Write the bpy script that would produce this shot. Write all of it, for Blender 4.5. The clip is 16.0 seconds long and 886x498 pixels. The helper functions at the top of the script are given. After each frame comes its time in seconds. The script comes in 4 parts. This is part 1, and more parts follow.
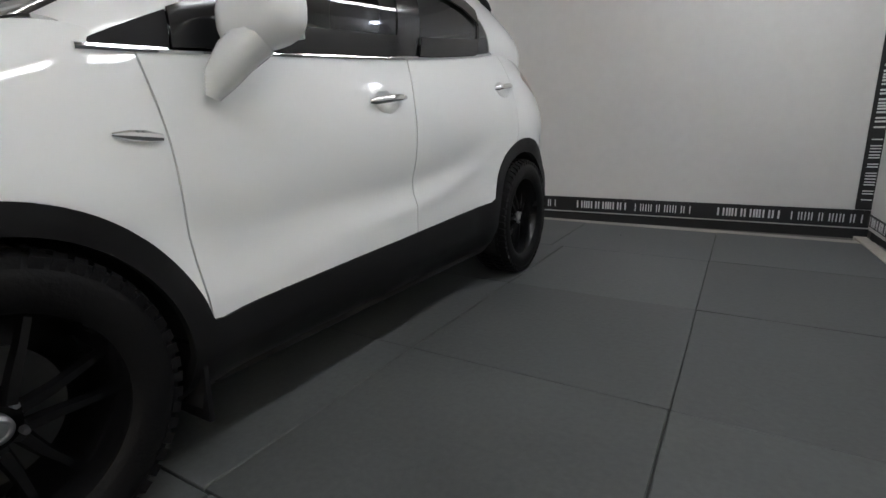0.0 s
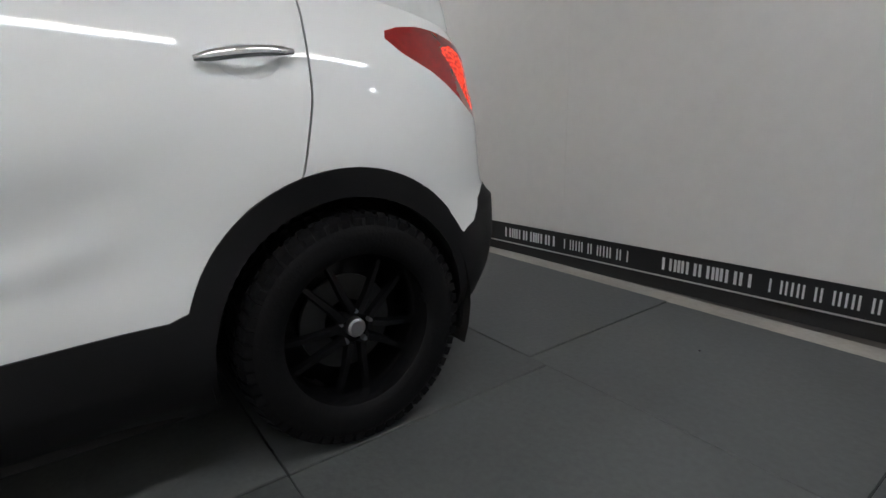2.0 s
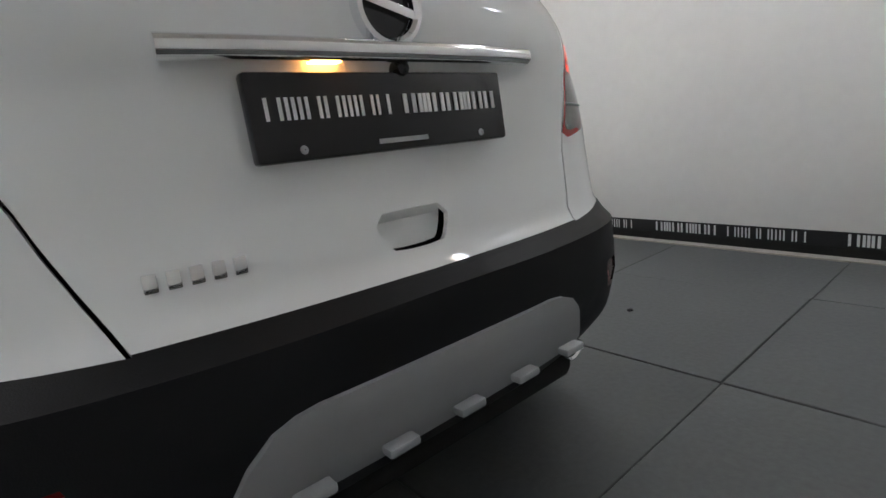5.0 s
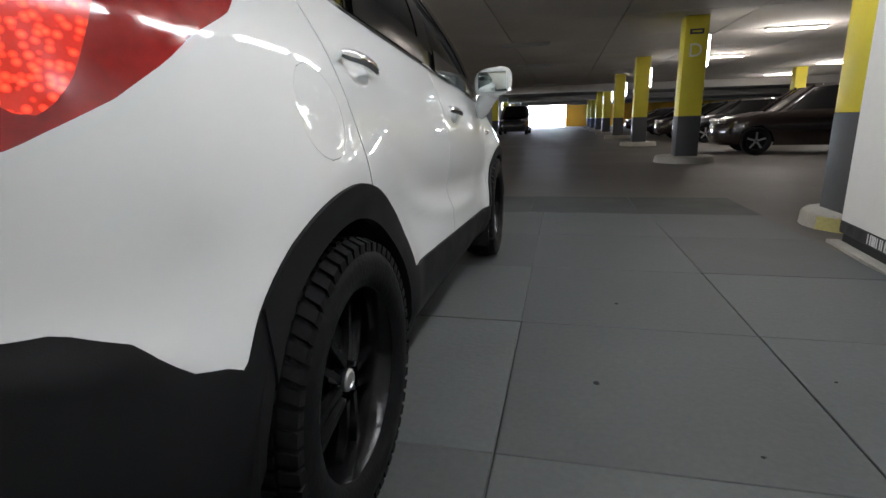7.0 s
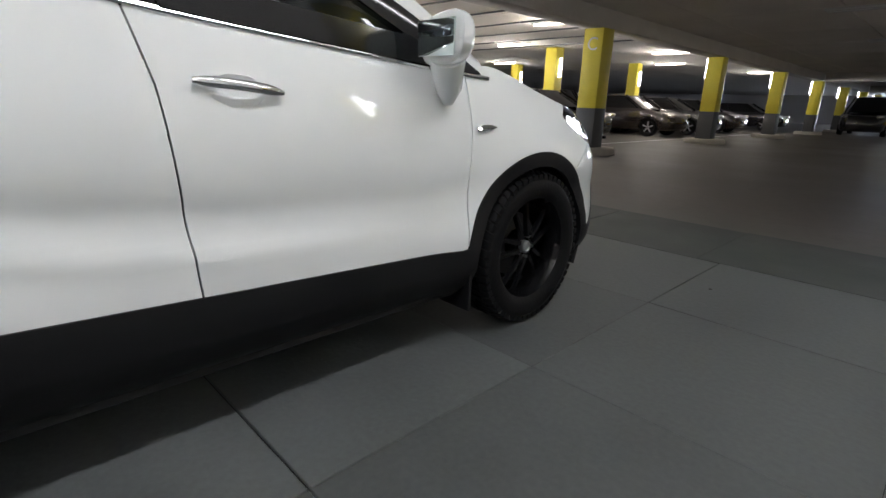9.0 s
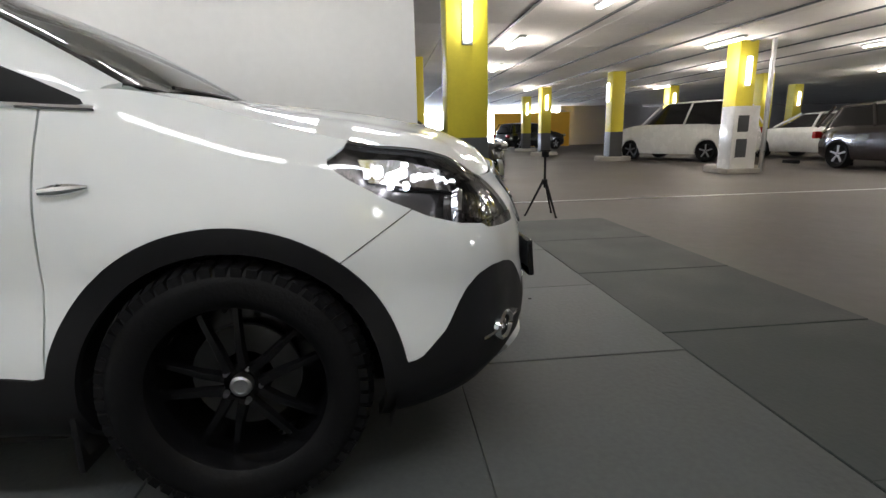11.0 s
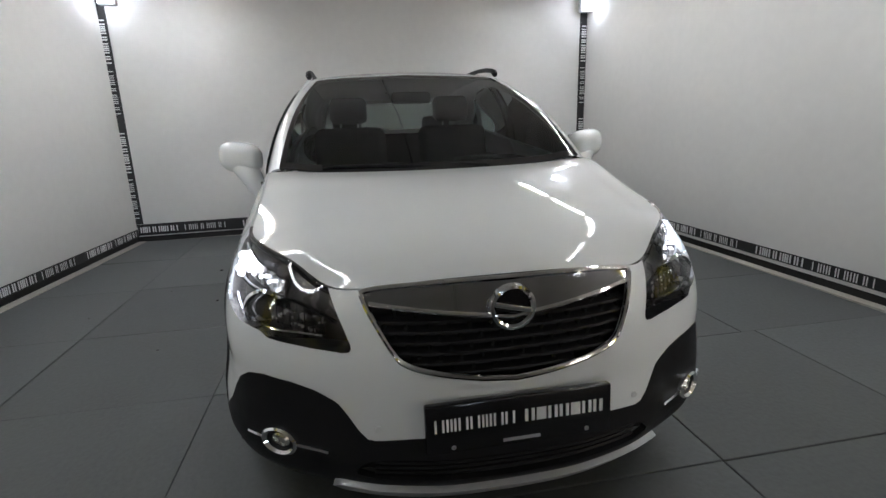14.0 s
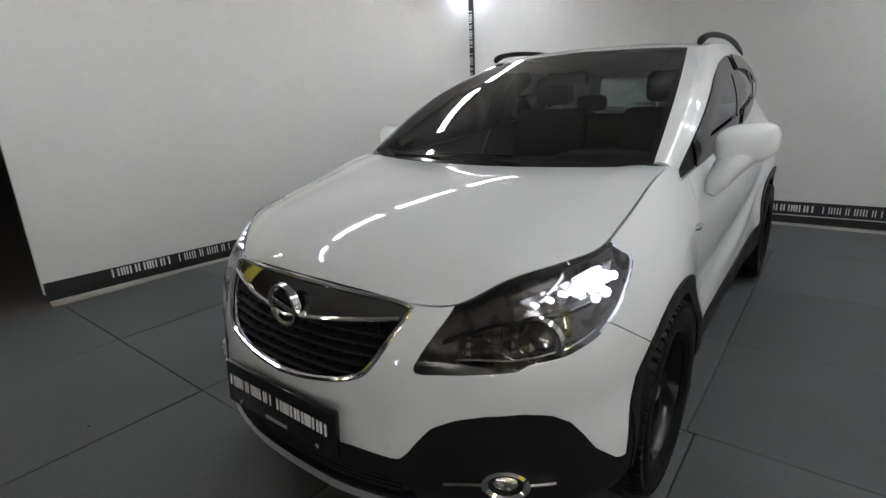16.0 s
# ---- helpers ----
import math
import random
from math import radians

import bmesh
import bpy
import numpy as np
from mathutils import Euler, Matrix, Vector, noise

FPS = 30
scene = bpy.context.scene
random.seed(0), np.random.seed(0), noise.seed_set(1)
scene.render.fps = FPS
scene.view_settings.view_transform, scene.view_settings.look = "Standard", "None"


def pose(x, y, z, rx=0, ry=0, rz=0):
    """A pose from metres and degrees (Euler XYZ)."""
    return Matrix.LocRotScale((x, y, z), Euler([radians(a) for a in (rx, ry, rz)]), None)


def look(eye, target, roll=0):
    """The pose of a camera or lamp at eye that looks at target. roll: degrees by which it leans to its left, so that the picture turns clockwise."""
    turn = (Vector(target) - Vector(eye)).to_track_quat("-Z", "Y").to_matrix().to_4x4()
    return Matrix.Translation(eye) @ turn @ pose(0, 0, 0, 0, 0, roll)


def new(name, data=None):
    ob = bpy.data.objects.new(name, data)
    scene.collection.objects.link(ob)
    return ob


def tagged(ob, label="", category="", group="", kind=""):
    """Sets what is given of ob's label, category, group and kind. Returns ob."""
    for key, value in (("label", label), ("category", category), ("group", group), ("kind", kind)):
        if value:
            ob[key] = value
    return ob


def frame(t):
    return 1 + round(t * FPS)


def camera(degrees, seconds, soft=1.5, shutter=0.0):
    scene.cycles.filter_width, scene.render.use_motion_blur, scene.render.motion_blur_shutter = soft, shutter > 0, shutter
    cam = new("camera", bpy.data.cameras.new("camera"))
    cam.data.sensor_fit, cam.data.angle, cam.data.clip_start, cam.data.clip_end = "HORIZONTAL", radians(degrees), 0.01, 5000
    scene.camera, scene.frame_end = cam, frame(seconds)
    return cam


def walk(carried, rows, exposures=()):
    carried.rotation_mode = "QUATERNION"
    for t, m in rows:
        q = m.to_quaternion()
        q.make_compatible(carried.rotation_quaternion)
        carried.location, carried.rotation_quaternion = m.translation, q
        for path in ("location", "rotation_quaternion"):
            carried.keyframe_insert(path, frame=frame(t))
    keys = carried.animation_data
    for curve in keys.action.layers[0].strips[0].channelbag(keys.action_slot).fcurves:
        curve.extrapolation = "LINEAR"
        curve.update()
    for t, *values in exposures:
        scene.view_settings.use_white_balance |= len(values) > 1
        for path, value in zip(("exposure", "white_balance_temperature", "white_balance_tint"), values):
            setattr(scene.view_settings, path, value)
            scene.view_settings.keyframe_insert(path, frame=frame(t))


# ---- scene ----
cam = camera(82.7, 16.0)
PATH = [
    (0, (-1.976, 1.571, 0.875), (-0.99, -0.105, 0.406), -1.0),
    (0.5, (-2.049, 0.989, 0.887), (-0.917, -0.59, 0.413), -1.0),
    (1, (-2.065, 0.455, 0.921), (-0.798, -1.015, 0.437), -1.4),
    (1.5, (-2.116, -0.113, 0.916), (-0.689, -1.431, 0.439), -1.6),
    (2, (-2.102, -0.676, 0.915), (-0.534, -1.819, 0.432), -1.4),
    (2.5, (-2.064, -1.203, 0.909), (-0.327, -2.085, 0.454), -2.0),
    (3, (-1.946, -1.738, 0.966), (-0.032, -2.034, 0.468), -2.9),
    (5.3, (-0.247, -2.726, 0.898), (0.748, -1.042, 0.482), -5.1),
    (5.5, (-0.056, -2.744, 0.922), (0.755, -0.969, 0.487), -3.9),
    (6, (0.429, -2.676, 0.934), (0.864, -0.787, 0.444), -1.7),
    (6.5, (0.859, -2.533, 0.934), (0.914, -0.592, 0.454), -0.6),
    (7, (1.322, -2.291, 0.937), (0.873, -0.404, 0.448), -1.5),
    (7.5, (1.635, -1.91, 0.966), (0.829, -0.149, 0.469), -1.0),
    (8, (1.892, -1.524, 0.976), (0.865, 0.115, 0.467), 0.0),
    (10.3, (2.202, 0.954, 0.933), (0.413, 1.704, 0.447), -0.7),
    (10.5, (2.207, 1.164, 0.937), (0.358, 1.784, 0.495), -1.6),
    (11, (2.096, 1.679, 0.972), (0.157, 1.891, 0.528), -1.3),
    (11.5, (1.943, 2.119, 1.075), (0.019, 1.847, 0.602), -1.3),
    (12, (1.715, 2.479, 1.155), (-0.012, 1.605, 0.653), -1.5),
    (12.5, (1.490, 2.825, 1.195), (0.031, 1.543, 0.722), -2.0),
    (13, (1.152, 3.085, 1.245), (0.03, 1.520, 0.762), -1.8),
    (13.5, (0.823, 3.304, 1.277), (0.056, 1.523, 0.788), -2.0),
    (14, (0.418, 3.385, 1.299), (0.064, 1.481, 0.803), -1.8),
    (14.5, (-0.034, 3.450, 1.360), (0.086, 1.526, 0.830), -2.3),
    (15, (-0.469, 3.363, 1.358), (0.062, 1.518, 0.798), -2.2),
    (15.5, (-0.868, 3.189, 1.322), (-0.004, 1.472, 0.772), -2.5),
    (16, (-1.225, 2.937, 1.359), (-0.036, 1.433, 0.789), -2.5),
]
walk(cam, [(t, look(eye, target, roll)) for t, eye, target, roll in PATH], [(0, -0.2, 6150, 12), (3, -0.14, 6150, 12), (6, 0.02, 6150, 12), (8, 0.2, 6150, 12), (11.5, 0.06, 6200, 11), (13.5, -0.1, 6100, 11), (15, -0.24, 6050, 11), (16, -0.28, 6050, 11)])

BOOTH, GARAGE, FLOOD, DAY = 9.6, 69.0, 4.2, 38.0

# ---- world ----
world = bpy.data.worlds.new("sky")
scene.world = world
world.use_nodes = True
wn = world.node_tree.nodes
sky = wn.new("ShaderNodeTexSky")
sky.sky_type, sky.sun_disc, sky.sun_elevation, sky.sun_rotation = "NISHITA", False, radians(35), radians(250)
world.node_tree.links.new(sky.outputs[0], wn["Background"].inputs[0])
wn["Background"].inputs[1].default_value = 0.12


# ---- materials ----
def mat(name, color, rough=0.5, metal=0.0, var=0.12, scale=6.0, fine=60.0, bump=0.0, coat=0.0, emit=0.0, spec=0.5, emit_color=None):
    m = bpy.data.materials.new(name)
    m.use_nodes = True
    nt = m.node_tree
    p = nt.nodes["Principled BSDF"]
    p.inputs["Roughness"].default_value = rough
    p.inputs["Metallic"].default_value = metal
    p.inputs["Coat Weight"].default_value = coat
    p.inputs["Coat Roughness"].default_value = 0.03
    p.inputs["Specular IOR Level"].default_value = spec
    p.inputs["Base Color"].default_value = (*color, 1)
    if emit:
        p.inputs["Emission Color"].default_value = (*(emit_color or color), 1)
        p.inputs["Emission Strength"].default_value = emit
    if var:
        co = nt.nodes.new("ShaderNodeTexCoord")
        big, small = nt.nodes.new("ShaderNodeTexNoise"), nt.nodes.new("ShaderNodeTexNoise")
        big.inputs["Scale"].default_value, small.inputs["Scale"].default_value = scale, fine
        big.inputs["Detail"].default_value = 6
        info = nt.nodes.new("ShaderNodeObjectInfo")
        both = nt.nodes.new("ShaderNodeMath")
        both.operation = "MULTIPLY_ADD"
        both.inputs[1].default_value = 0.35
        ramp = nt.nodes.new("ShaderNodeMapRange")
        ramp.inputs["From Min"].default_value, ramp.inputs["From Max"].default_value = 0.35, 0.95
        ramp.inputs["To Min"].default_value, ramp.inputs["To Max"].default_value = 1 - var, 1 + var
        mix = nt.nodes.new("ShaderNodeVectorMath")
        mix.operation = "SCALE"
        mix.inputs[0].default_value = color
        ln = nt.links.new
        ln(co.outputs["Object"], big.inputs["Vector"]), ln(co.outputs["Object"], small.inputs["Vector"])
        ln(small.outputs[0], both.inputs[0]), ln(big.outputs[0], both.inputs[2])
        ln(both.outputs[0], ramp.inputs["Value"])
        ln(ramp.outputs[0], mix.inputs["Scale"]), ln(mix.outputs[0], p.inputs["Base Color"])
        rr = nt.nodes.new("ShaderNodeMapRange")
        rr.inputs["From Min"].default_value, rr.inputs["From Max"].default_value = 0.3, 0.7
        rr.inputs["To Min"].default_value, rr.inputs["To Max"].default_value = max(rough - 0.08, 0.02), min(rough + 0.1, 1)
        ln(big.outputs[0], rr.inputs["Value"]), ln(rr.outputs[0], p.inputs["Roughness"])
        if bump:
            b = nt.nodes.new("ShaderNodeBump")
            b.inputs["Strength"].default_value, b.inputs["Distance"].default_value = bump, 0.01
            ln(small.outputs[0], b.inputs["Height"]), ln(b.outputs[0], p.inputs["Normal"])
    return m


def glass(name, tint, gloss=0.12):
    """A thin tinted pane: light passes straight, tinted, with a mirror gloss that grows at grazing angles."""
    m = bpy.data.materials.new(name)
    m.use_nodes = True
    nt = m.node_tree
    nt.nodes.remove(nt.nodes["Principled BSDF"])
    tr, gl, mx, fr = (nt.nodes.new(n) for n in ("ShaderNodeBsdfTransparent", "ShaderNodeBsdfGlossy", "ShaderNodeMixShader", "ShaderNodeFresnel"))
    tr.inputs[0].default_value = (*tint, 1)
    gl.inputs["Roughness"].default_value = 0.015
    gl.inputs[0].default_value = (0.95, 0.97, 1, 1)
    fr.inputs[0].default_value = 1.55
    ln = nt.links.new
    ln(fr.outputs[0], mx.inputs[0]), ln(tr.outputs[0], mx.inputs[1]), ln(gl.outputs[0], mx.inputs[2])
    ln(mx.outputs[0], nt.nodes["Material Output"].inputs[0])
    return m


PAINT = mat("white_paint", (0.78, 0.80, 0.80), 0.4, var=0, coat=1.0, spec=0.15)
PLASTIC = mat("black_plastic", (0.011, 0.011, 0.012), 0.5, var=0.2, scale=5, fine=400, bump=0.08, spec=0.17)
GLOSS_BLACK = mat("gloss_black", (0.008, 0.008, 0.009), 0.12, var=0)
DARK = mat("dark_liner", (0.008, 0.008, 0.008), 0.85, var=0.2)
RUBBER = mat("tyre_rubber", (0.006, 0.006, 0.0065), 0.5, var=0.35, scale=7, fine=90, bump=0.15, spec=0.14)
RIM = mat("black_alloy", (0.005, 0.005, 0.0055), 0.2, metal=0.0, var=0.2, scale=9, spec=0.26)
# chrome with the dark reflection of the garage put into its colour
DIMMED_CHROME = mat("dimmed_chrome", (0.36, 0.36, 0.37), 0.1, metal=1.0, var=0)
CHROME = mat("chrome", (0.86, 0.87, 0.88), 0.07, metal=1.0, var=0)
SILVER = mat("silver_plastic", (0.42, 0.43, 0.44), 0.38, metal=0.35, var=0.05)
DISC_STEEL = mat("dull_disc_steel", (0.06, 0.06, 0.06), 0.5, metal=0.6, var=0.2)
STEEL = mat("steel", (0.45, 0.45, 0.46), 0.35, metal=1.0, var=0.1)
RED = mat("red_lens", (0.3, 0.006, 0.005), 0.1, var=0.2, scale=30, coat=0.6)
RED_DARK = mat("dull_red_reflector", (0.16, 0.006, 0.005), 0.2, var=0.3, scale=40, coat=0.4)
RED_LIT = mat("lit_red_lens", (0.5, 0.01, 0.008), 0.15, var=0, emit=1.3, emit_color=(1.0, 0.055, 0.014))
AMBER_LIT = mat("lit_amber", (1.0, 0.35, 0.08), 0.2, var=0, emit=30.0, emit_color=(1.0, 0.42, 0.08))
SMOKE = mat("smoked_lens", (0.07, 0.065, 0.06), 0.12, var=0.3, scale=60, coat=0.8)
CLEAR_GREY = mat("ribbed_clear_lens", (0.16, 0.155, 0.14), 0.14, metal=0.5, var=0.5, scale=25, fine=140, coat=0.9)
LAMP_IN = mat("lamp_reflector", (0.78, 0.75, 0.72), 0.22, metal=1.0, var=0.1, scale=40, fine=120)
LAMP_CASE = mat("lamp_case_grey", (0.13, 0.12, 0.115), 0.28, metal=0.6, var=0.12, scale=20, fine=110)
WORN_YELLOW = mat("worn_yellow_paint", (0.36, 0.32, 0.12), 0.75, var=0.35, scale=5, fine=40, bump=0.2)
LED = mat("led_white", (1, 1, 1), 0.2, var=0, emit=6.0, emit_color=(0.9, 0.93, 1.0))
TUBE = mat("tube_glow", (1, 1, 1), 0.3, var=0, emit=14.0, emit_color=(1.0, 0.97, 0.92))
TUBE_WARM = mat("tube_glow_warm", (1, 1, 1), 0.3, var=0, emit=14.0, emit_color=(1.0, 0.86, 0.68))
GLASS = glass("windscreen_glass", (0.74, 0.82, 0.78))
GLASS_DARK = glass("privacy_glass", (0.3, 0.33, 0.33))
GLASS_SIDE = glass("side_glass", (0.42, 0.47, 0.45))
LENS = glass("clear_lens", (0.9, 0.9, 0.9))
MIRROR = mat("mirror", (0.7, 0.78, 0.76), 0.02, metal=1.0, var=0)
SEAT = mat("seat_cloth", (0.02, 0.02, 0.022), 0.9, var=0.3, fine=200)
DASH = mat("dash_plastic", (0.022, 0.022, 0.024), 0.6, var=0.2)
WALL = mat("white_board", (0.68, 0.675, 0.655), 0.7, var=0.075, scale=0.7, fine=12, bump=0.05)
STRIP = mat("black_strip", (0.012, 0.012, 0.013), 0.45, var=0.2, scale=10)
INK = mat("white_ink", (0.75, 0.75, 0.75), 0.5, var=0.05)
CONCRETE = mat("concrete_floor", (0.083, 0.073, 0.065), 0.62, var=0.28, scale=0.5, fine=9, bump=0.1)
KERB = mat("pale_concrete", (0.36, 0.34, 0.30), 0.85, var=0.25, scale=2.5, fine=40, bump=0.4)
CEIL = mat("ceiling_concrete", (0.68, 0.65, 0.62), 0.9, var=0.12, scale=0.7, fine=12, bump=0.2)
BEAM = mat("beam_concrete", (0.5, 0.48, 0.45), 0.9, var=0.12, scale=1.2, fine=20, bump=0.2)
YELLOW = mat("yellow_paint", (0.62, 0.52, 0.035), 0.5, var=0.1, scale=2.5, fine=30, bump=0.1)
GREY = mat("grey_paint", (0.055, 0.058, 0.062), 0.55, var=0.15, scale=2.5, fine=30, bump=0.1)
FAR_WALL = mat("far_wall_paint", (0.33, 0.32, 0.32), 0.8, var=0.1, scale=0.5)
ORANGE = mat("orange_wall_paint", (0.72, 0.40, 0.03), 0.7, var=0.1, scale=0.5)
GAP_DARK = mat("gap_dark", (0.03, 0.03, 0.03), 0.9, var=0.3)
BLACK_CAR = mat("black_car_paint", (0.008, 0.008, 0.01), 0.2, var=0, coat=1.0)
WHITE_CAR = mat("white_car_paint", (0.75, 0.75, 0.74), 0.25, var=0.02, coat=1.0)
BROWN_CAR = mat("dark_brown_car_paint", (0.02, 0.013, 0.011), 0.22, var=0, coat=1.0)


def tile_material():
    m = mat("rubber_tile", (0.084, 0.09, 0.089), 0.62, var=0.3, scale=1.7, fine=45, bump=0.15, spec=0.4)
    nt = m.node_tree
    p = nt.nodes["Principled BSDF"]
    info, rng, mul = nt.nodes.new("ShaderNodeObjectInfo"), nt.nodes.new("ShaderNodeMapRange"), nt.nodes.new("ShaderNodeVectorMath")
    rng.inputs["To Min"].default_value, rng.inputs["To Max"].default_value = 0.82, 1.14
    mul.operation = "SCALE"
    src = p.inputs["Base Color"].links[0].from_socket
    nt.links.new(info.outputs["Random"], rng.inputs["Value"])
    nt.links.new(src, mul.inputs[0]), nt.links.new(rng.outputs[0], mul.inputs["Scale"])
    nt.links.new(mul.outputs[0], p.inputs["Base Color"])
    return m


TILE = tile_material()


def speckle(m, low, high, scale):
    """Lets a lit lens glow unevenly, as its facets do."""
    nt = m.node_tree
    co, vo, rg = nt.nodes.new("ShaderNodeTexCoord"), nt.nodes.new("ShaderNodeTexVoronoi"), nt.nodes.new("ShaderNodeMapRange")
    vo.inputs["Scale"].default_value = scale
    rg.inputs["From Min"].default_value, rg.inputs["From Max"].default_value = 0.55, 0.05
    rg.inputs["To Min"].default_value, rg.inputs["To Max"].default_value = low, high
    nt.links.new(co.outputs["Object"], vo.inputs["Vector"]), nt.links.new(vo.outputs["Distance"], rg.inputs["Value"])
    nt.links.new(rg.outputs[0], nt.nodes["Principled BSDF"].inputs["Emission Strength"])


speckle(RED_LIT, 0.3, 2.6, 90)
# darker, greener front tiles; the weaker light there is put into their colour
TILE_DARK = mat("dark_rubber_tile", (0.042, 0.049, 0.046), 0.7, var=0.2, scale=2.2, fine=50, bump=0.15)


# ---- mesh helpers ----
def mesh(name, verts, faces, material, smooth=True, sharp=35):
    me = bpy.data.meshes.new(name)
    me.from_pydata([tuple(v[:3]) for v in verts], [], faces)
    me.materials.append(material)
    if smooth:
        me.polygons.foreach_set("use_smooth", [True] * len(me.polygons))
        me.set_sharp_from_angle(angle=radians(sharp))
    me.update()
    return me


def put(name, me, parent=None, label="", m=None):
    ob = new(name, me)
    if parent:
        ob.parent = parent
    if m is not None:
        ob.matrix_basis = m
    return tagged(ob, label)


def thing(name, label, category, m=None, group=""):
    ob = new(name)
    ob.empty_display_size = 0.1
    if m is not None:
        ob.matrix_basis = m
    return tagged(ob, label, category, group)


def bm_mesh(name, bm, material, smooth=True, sharp=35):
    me = bpy.data.meshes.new(name)
    bm.normal_update()
    bm.to_mesh(me)
    bm.free()
    me.materials.append(material)
    if smooth:
        me.polygons.foreach_set("use_smooth", [True] * len(me.polygons))
        me.set_sharp_from_angle(angle=radians(sharp))
    return me


def box_bm(x0, x1, y0, y1, z0, z1, bevel=0.0, seg=2, bm=None):
    own = bmesh.new()
    r = bmesh.ops.create_cube(own, size=1)
    for v in r["verts"]:
        v.co = ((x0 + x1) / 2 + v.co.x * (x1 - x0), (y0 + y1) / 2 + v.co.y * (y1 - y0), (z0 + z1) / 2 + v.co.z * (z1 - z0))
    if bevel:
        bmesh.ops.bevel(own, geom=own.edges[:], offset=bevel, segments=seg, affect="EDGES", profile=0.5)
    if bm is None:
        return own
    tmp = bpy.data.meshes.new("tmp")
    own.to_mesh(tmp)
    own.free()
    bm.from_mesh(tmp)
    bpy.data.meshes.remove(tmp)
    return bm


def box_part(name, dims, material, parent=None, bevel=0.0, label="", seg=2):
    return put(name, bm_mesh(name, box_bm(*dims, bevel=bevel, seg=seg), material), parent, label)


def lathe(name, prof, material, n=40, axis="x", sharp=35):
    """Turns (radius, along) pairs round an axis."""
    verts, faces = [], []
    for i in range(n):
        a = 2 * math.pi * i / n
        for r, h in prof:
            c, s = r * math.cos(a), r * math.sin(a)
            verts.append({"x": (h, c, s), "y": (c, h, s), "z": (c, s, h)}[axis])
    k = len(prof)
    for i in range(n):
        for j in range(k - 1):
            a, b = i * k + j, ((i + 1) % n) * k + j
            f = (a, a + 1, b + 1, b)
            faces.append(f if axis != "y" else f[::-1])
    return mesh(name, verts, [f[::-1] for f in faces] if axis == "x" else [f[::-1] for f in faces], material, sharp=sharp)


def tube(name, pts, radius, material, n=8, flat=1.0):
    """A round bar along a line of points; flat squeezes it in height."""
    verts, faces = [], []
    pts = [Vector(p) for p in pts]
    for i, p in enumerate(pts):
        d = (pts[min(i + 1, len(pts) - 1)] - pts[max(i - 1, 0)]).normalized()
        side = d.cross(Vector((0, 0, 1)))
        side = side.normalized() if side.length > 1e-4 else Vector((1, 0, 0))
        up = side.cross(d).normalized()
        r = radius[i] if isinstance(radius, (list, tuple)) else radius
        for k in range(n):
            a = 2 * math.pi * k / n
            verts.append(p + side * (r * math.cos(a)) + up * (r * flat * math.sin(a)))
    for i in range(len(pts) - 1):
        for k in range(n):
            a, b = i * n + k, i * n + (k + 1) % n
            faces.append((a, b, b + n, a + n))
    faces.append(tuple(range(n))[::-1])
    faces.append(tuple(range((len(pts) - 1) * n, len(pts) * n)))
    return mesh(name, verts, faces, material)


def spline(rows, t):
    """A smooth curve through rows of numbers, at t between 0 and len(rows) - 1."""
    i = min(max(int(t), 0), len(rows) - 2)
    u = t - i
    p0, p1, p2, p3 = (np.array(rows[min(max(k, 0), len(rows) - 1)], float) for k in (i - 1, i, i + 1, i + 2))
    return 0.5 * (2 * p1 + (p2 - p0) * u + (2 * p0 - 5 * p1 + 4 * p2 - p3) * u * u + (3 * p1 - p0 - 3 * p2 + p3) * u**3)


def interp(x, table):
    return float(np.interp(x, [a for a, _ in table], [b for _, b in table]))


# ---- surfaces cut into panels ----
def cut(polys, g):
    """Splits polygons where g changes its sign: (those with g < 0, those with g > 0)."""
    neg, pos, seen = [], [], {}
    for poly in polys:
        d = []
        for v in poly:
            if v not in seen:
                seen[v] = g(v)
            d.append(seen[v])
        if max(d) <= 0:
            neg.append(poly)
            continue
        if min(d) >= 0:
            pos.append(poly)
            continue
        lo, hi = [], []
        for i, v in enumerate(poly):
            w, a, b = poly[(i + 1) % len(poly)], d[i], d[(i + 1) % len(poly)]
            (lo if a <= 0 else hi).append(v)
            if a == 0:
                hi.append(v)
            if a * b < 0:
                # the crossing is taken in a fixed order, so that neighbours share it
                if v <= w:
                    c = tuple(p + (q - p) * a / (a - b) for p, q in zip(v, w))
                else:
                    c = tuple(q + (p - q) * b / (b - a) for p, q in zip(v, w))
                lo.append(c), hi.append(c)
        if len(lo) > 2:
            neg.append(lo)
        if len(hi) > 2:
            pos.append(hi)
    return neg, pos


def inside(points, pick):
    """A signed distance (below 0 inside) to a closed polygon, in the two numbers of a vertex that pick gives."""
    a = np.array(points, float)
    b = np.roll(a, -1, 0)
    e = b - a
    ee = (e * e).sum(1)

    def g(v):
        p = np.array(pick(v))
        t = np.clip(((p - a) * e).sum(1) / ee, 0, 1)
        near = np.sqrt((((a + e * t[:, None]) - p) ** 2).sum(1).min())
        odd = ((a[:, 1] > p[1]) != (b[:, 1] > p[1])) & (p[0] < e[:, 0] * (p[1] - a[:, 1]) / np.where(e[:, 1] == 0, 1e-9, e[:, 1]) + a[:, 0])
        return -near if odd.sum() % 2 else near
    return g


def slit(polys, line, half=0.0028):
    """Cuts along y = line(z), leaving out a narrow gap: (ahead of the line, behind it)."""
    behind, rest = cut(polys, lambda v: v[1] - line(v[2]) + half)
    _, ahead = cut(rest, lambda v: v[1] - line(v[2]) - half)
    return ahead, behind


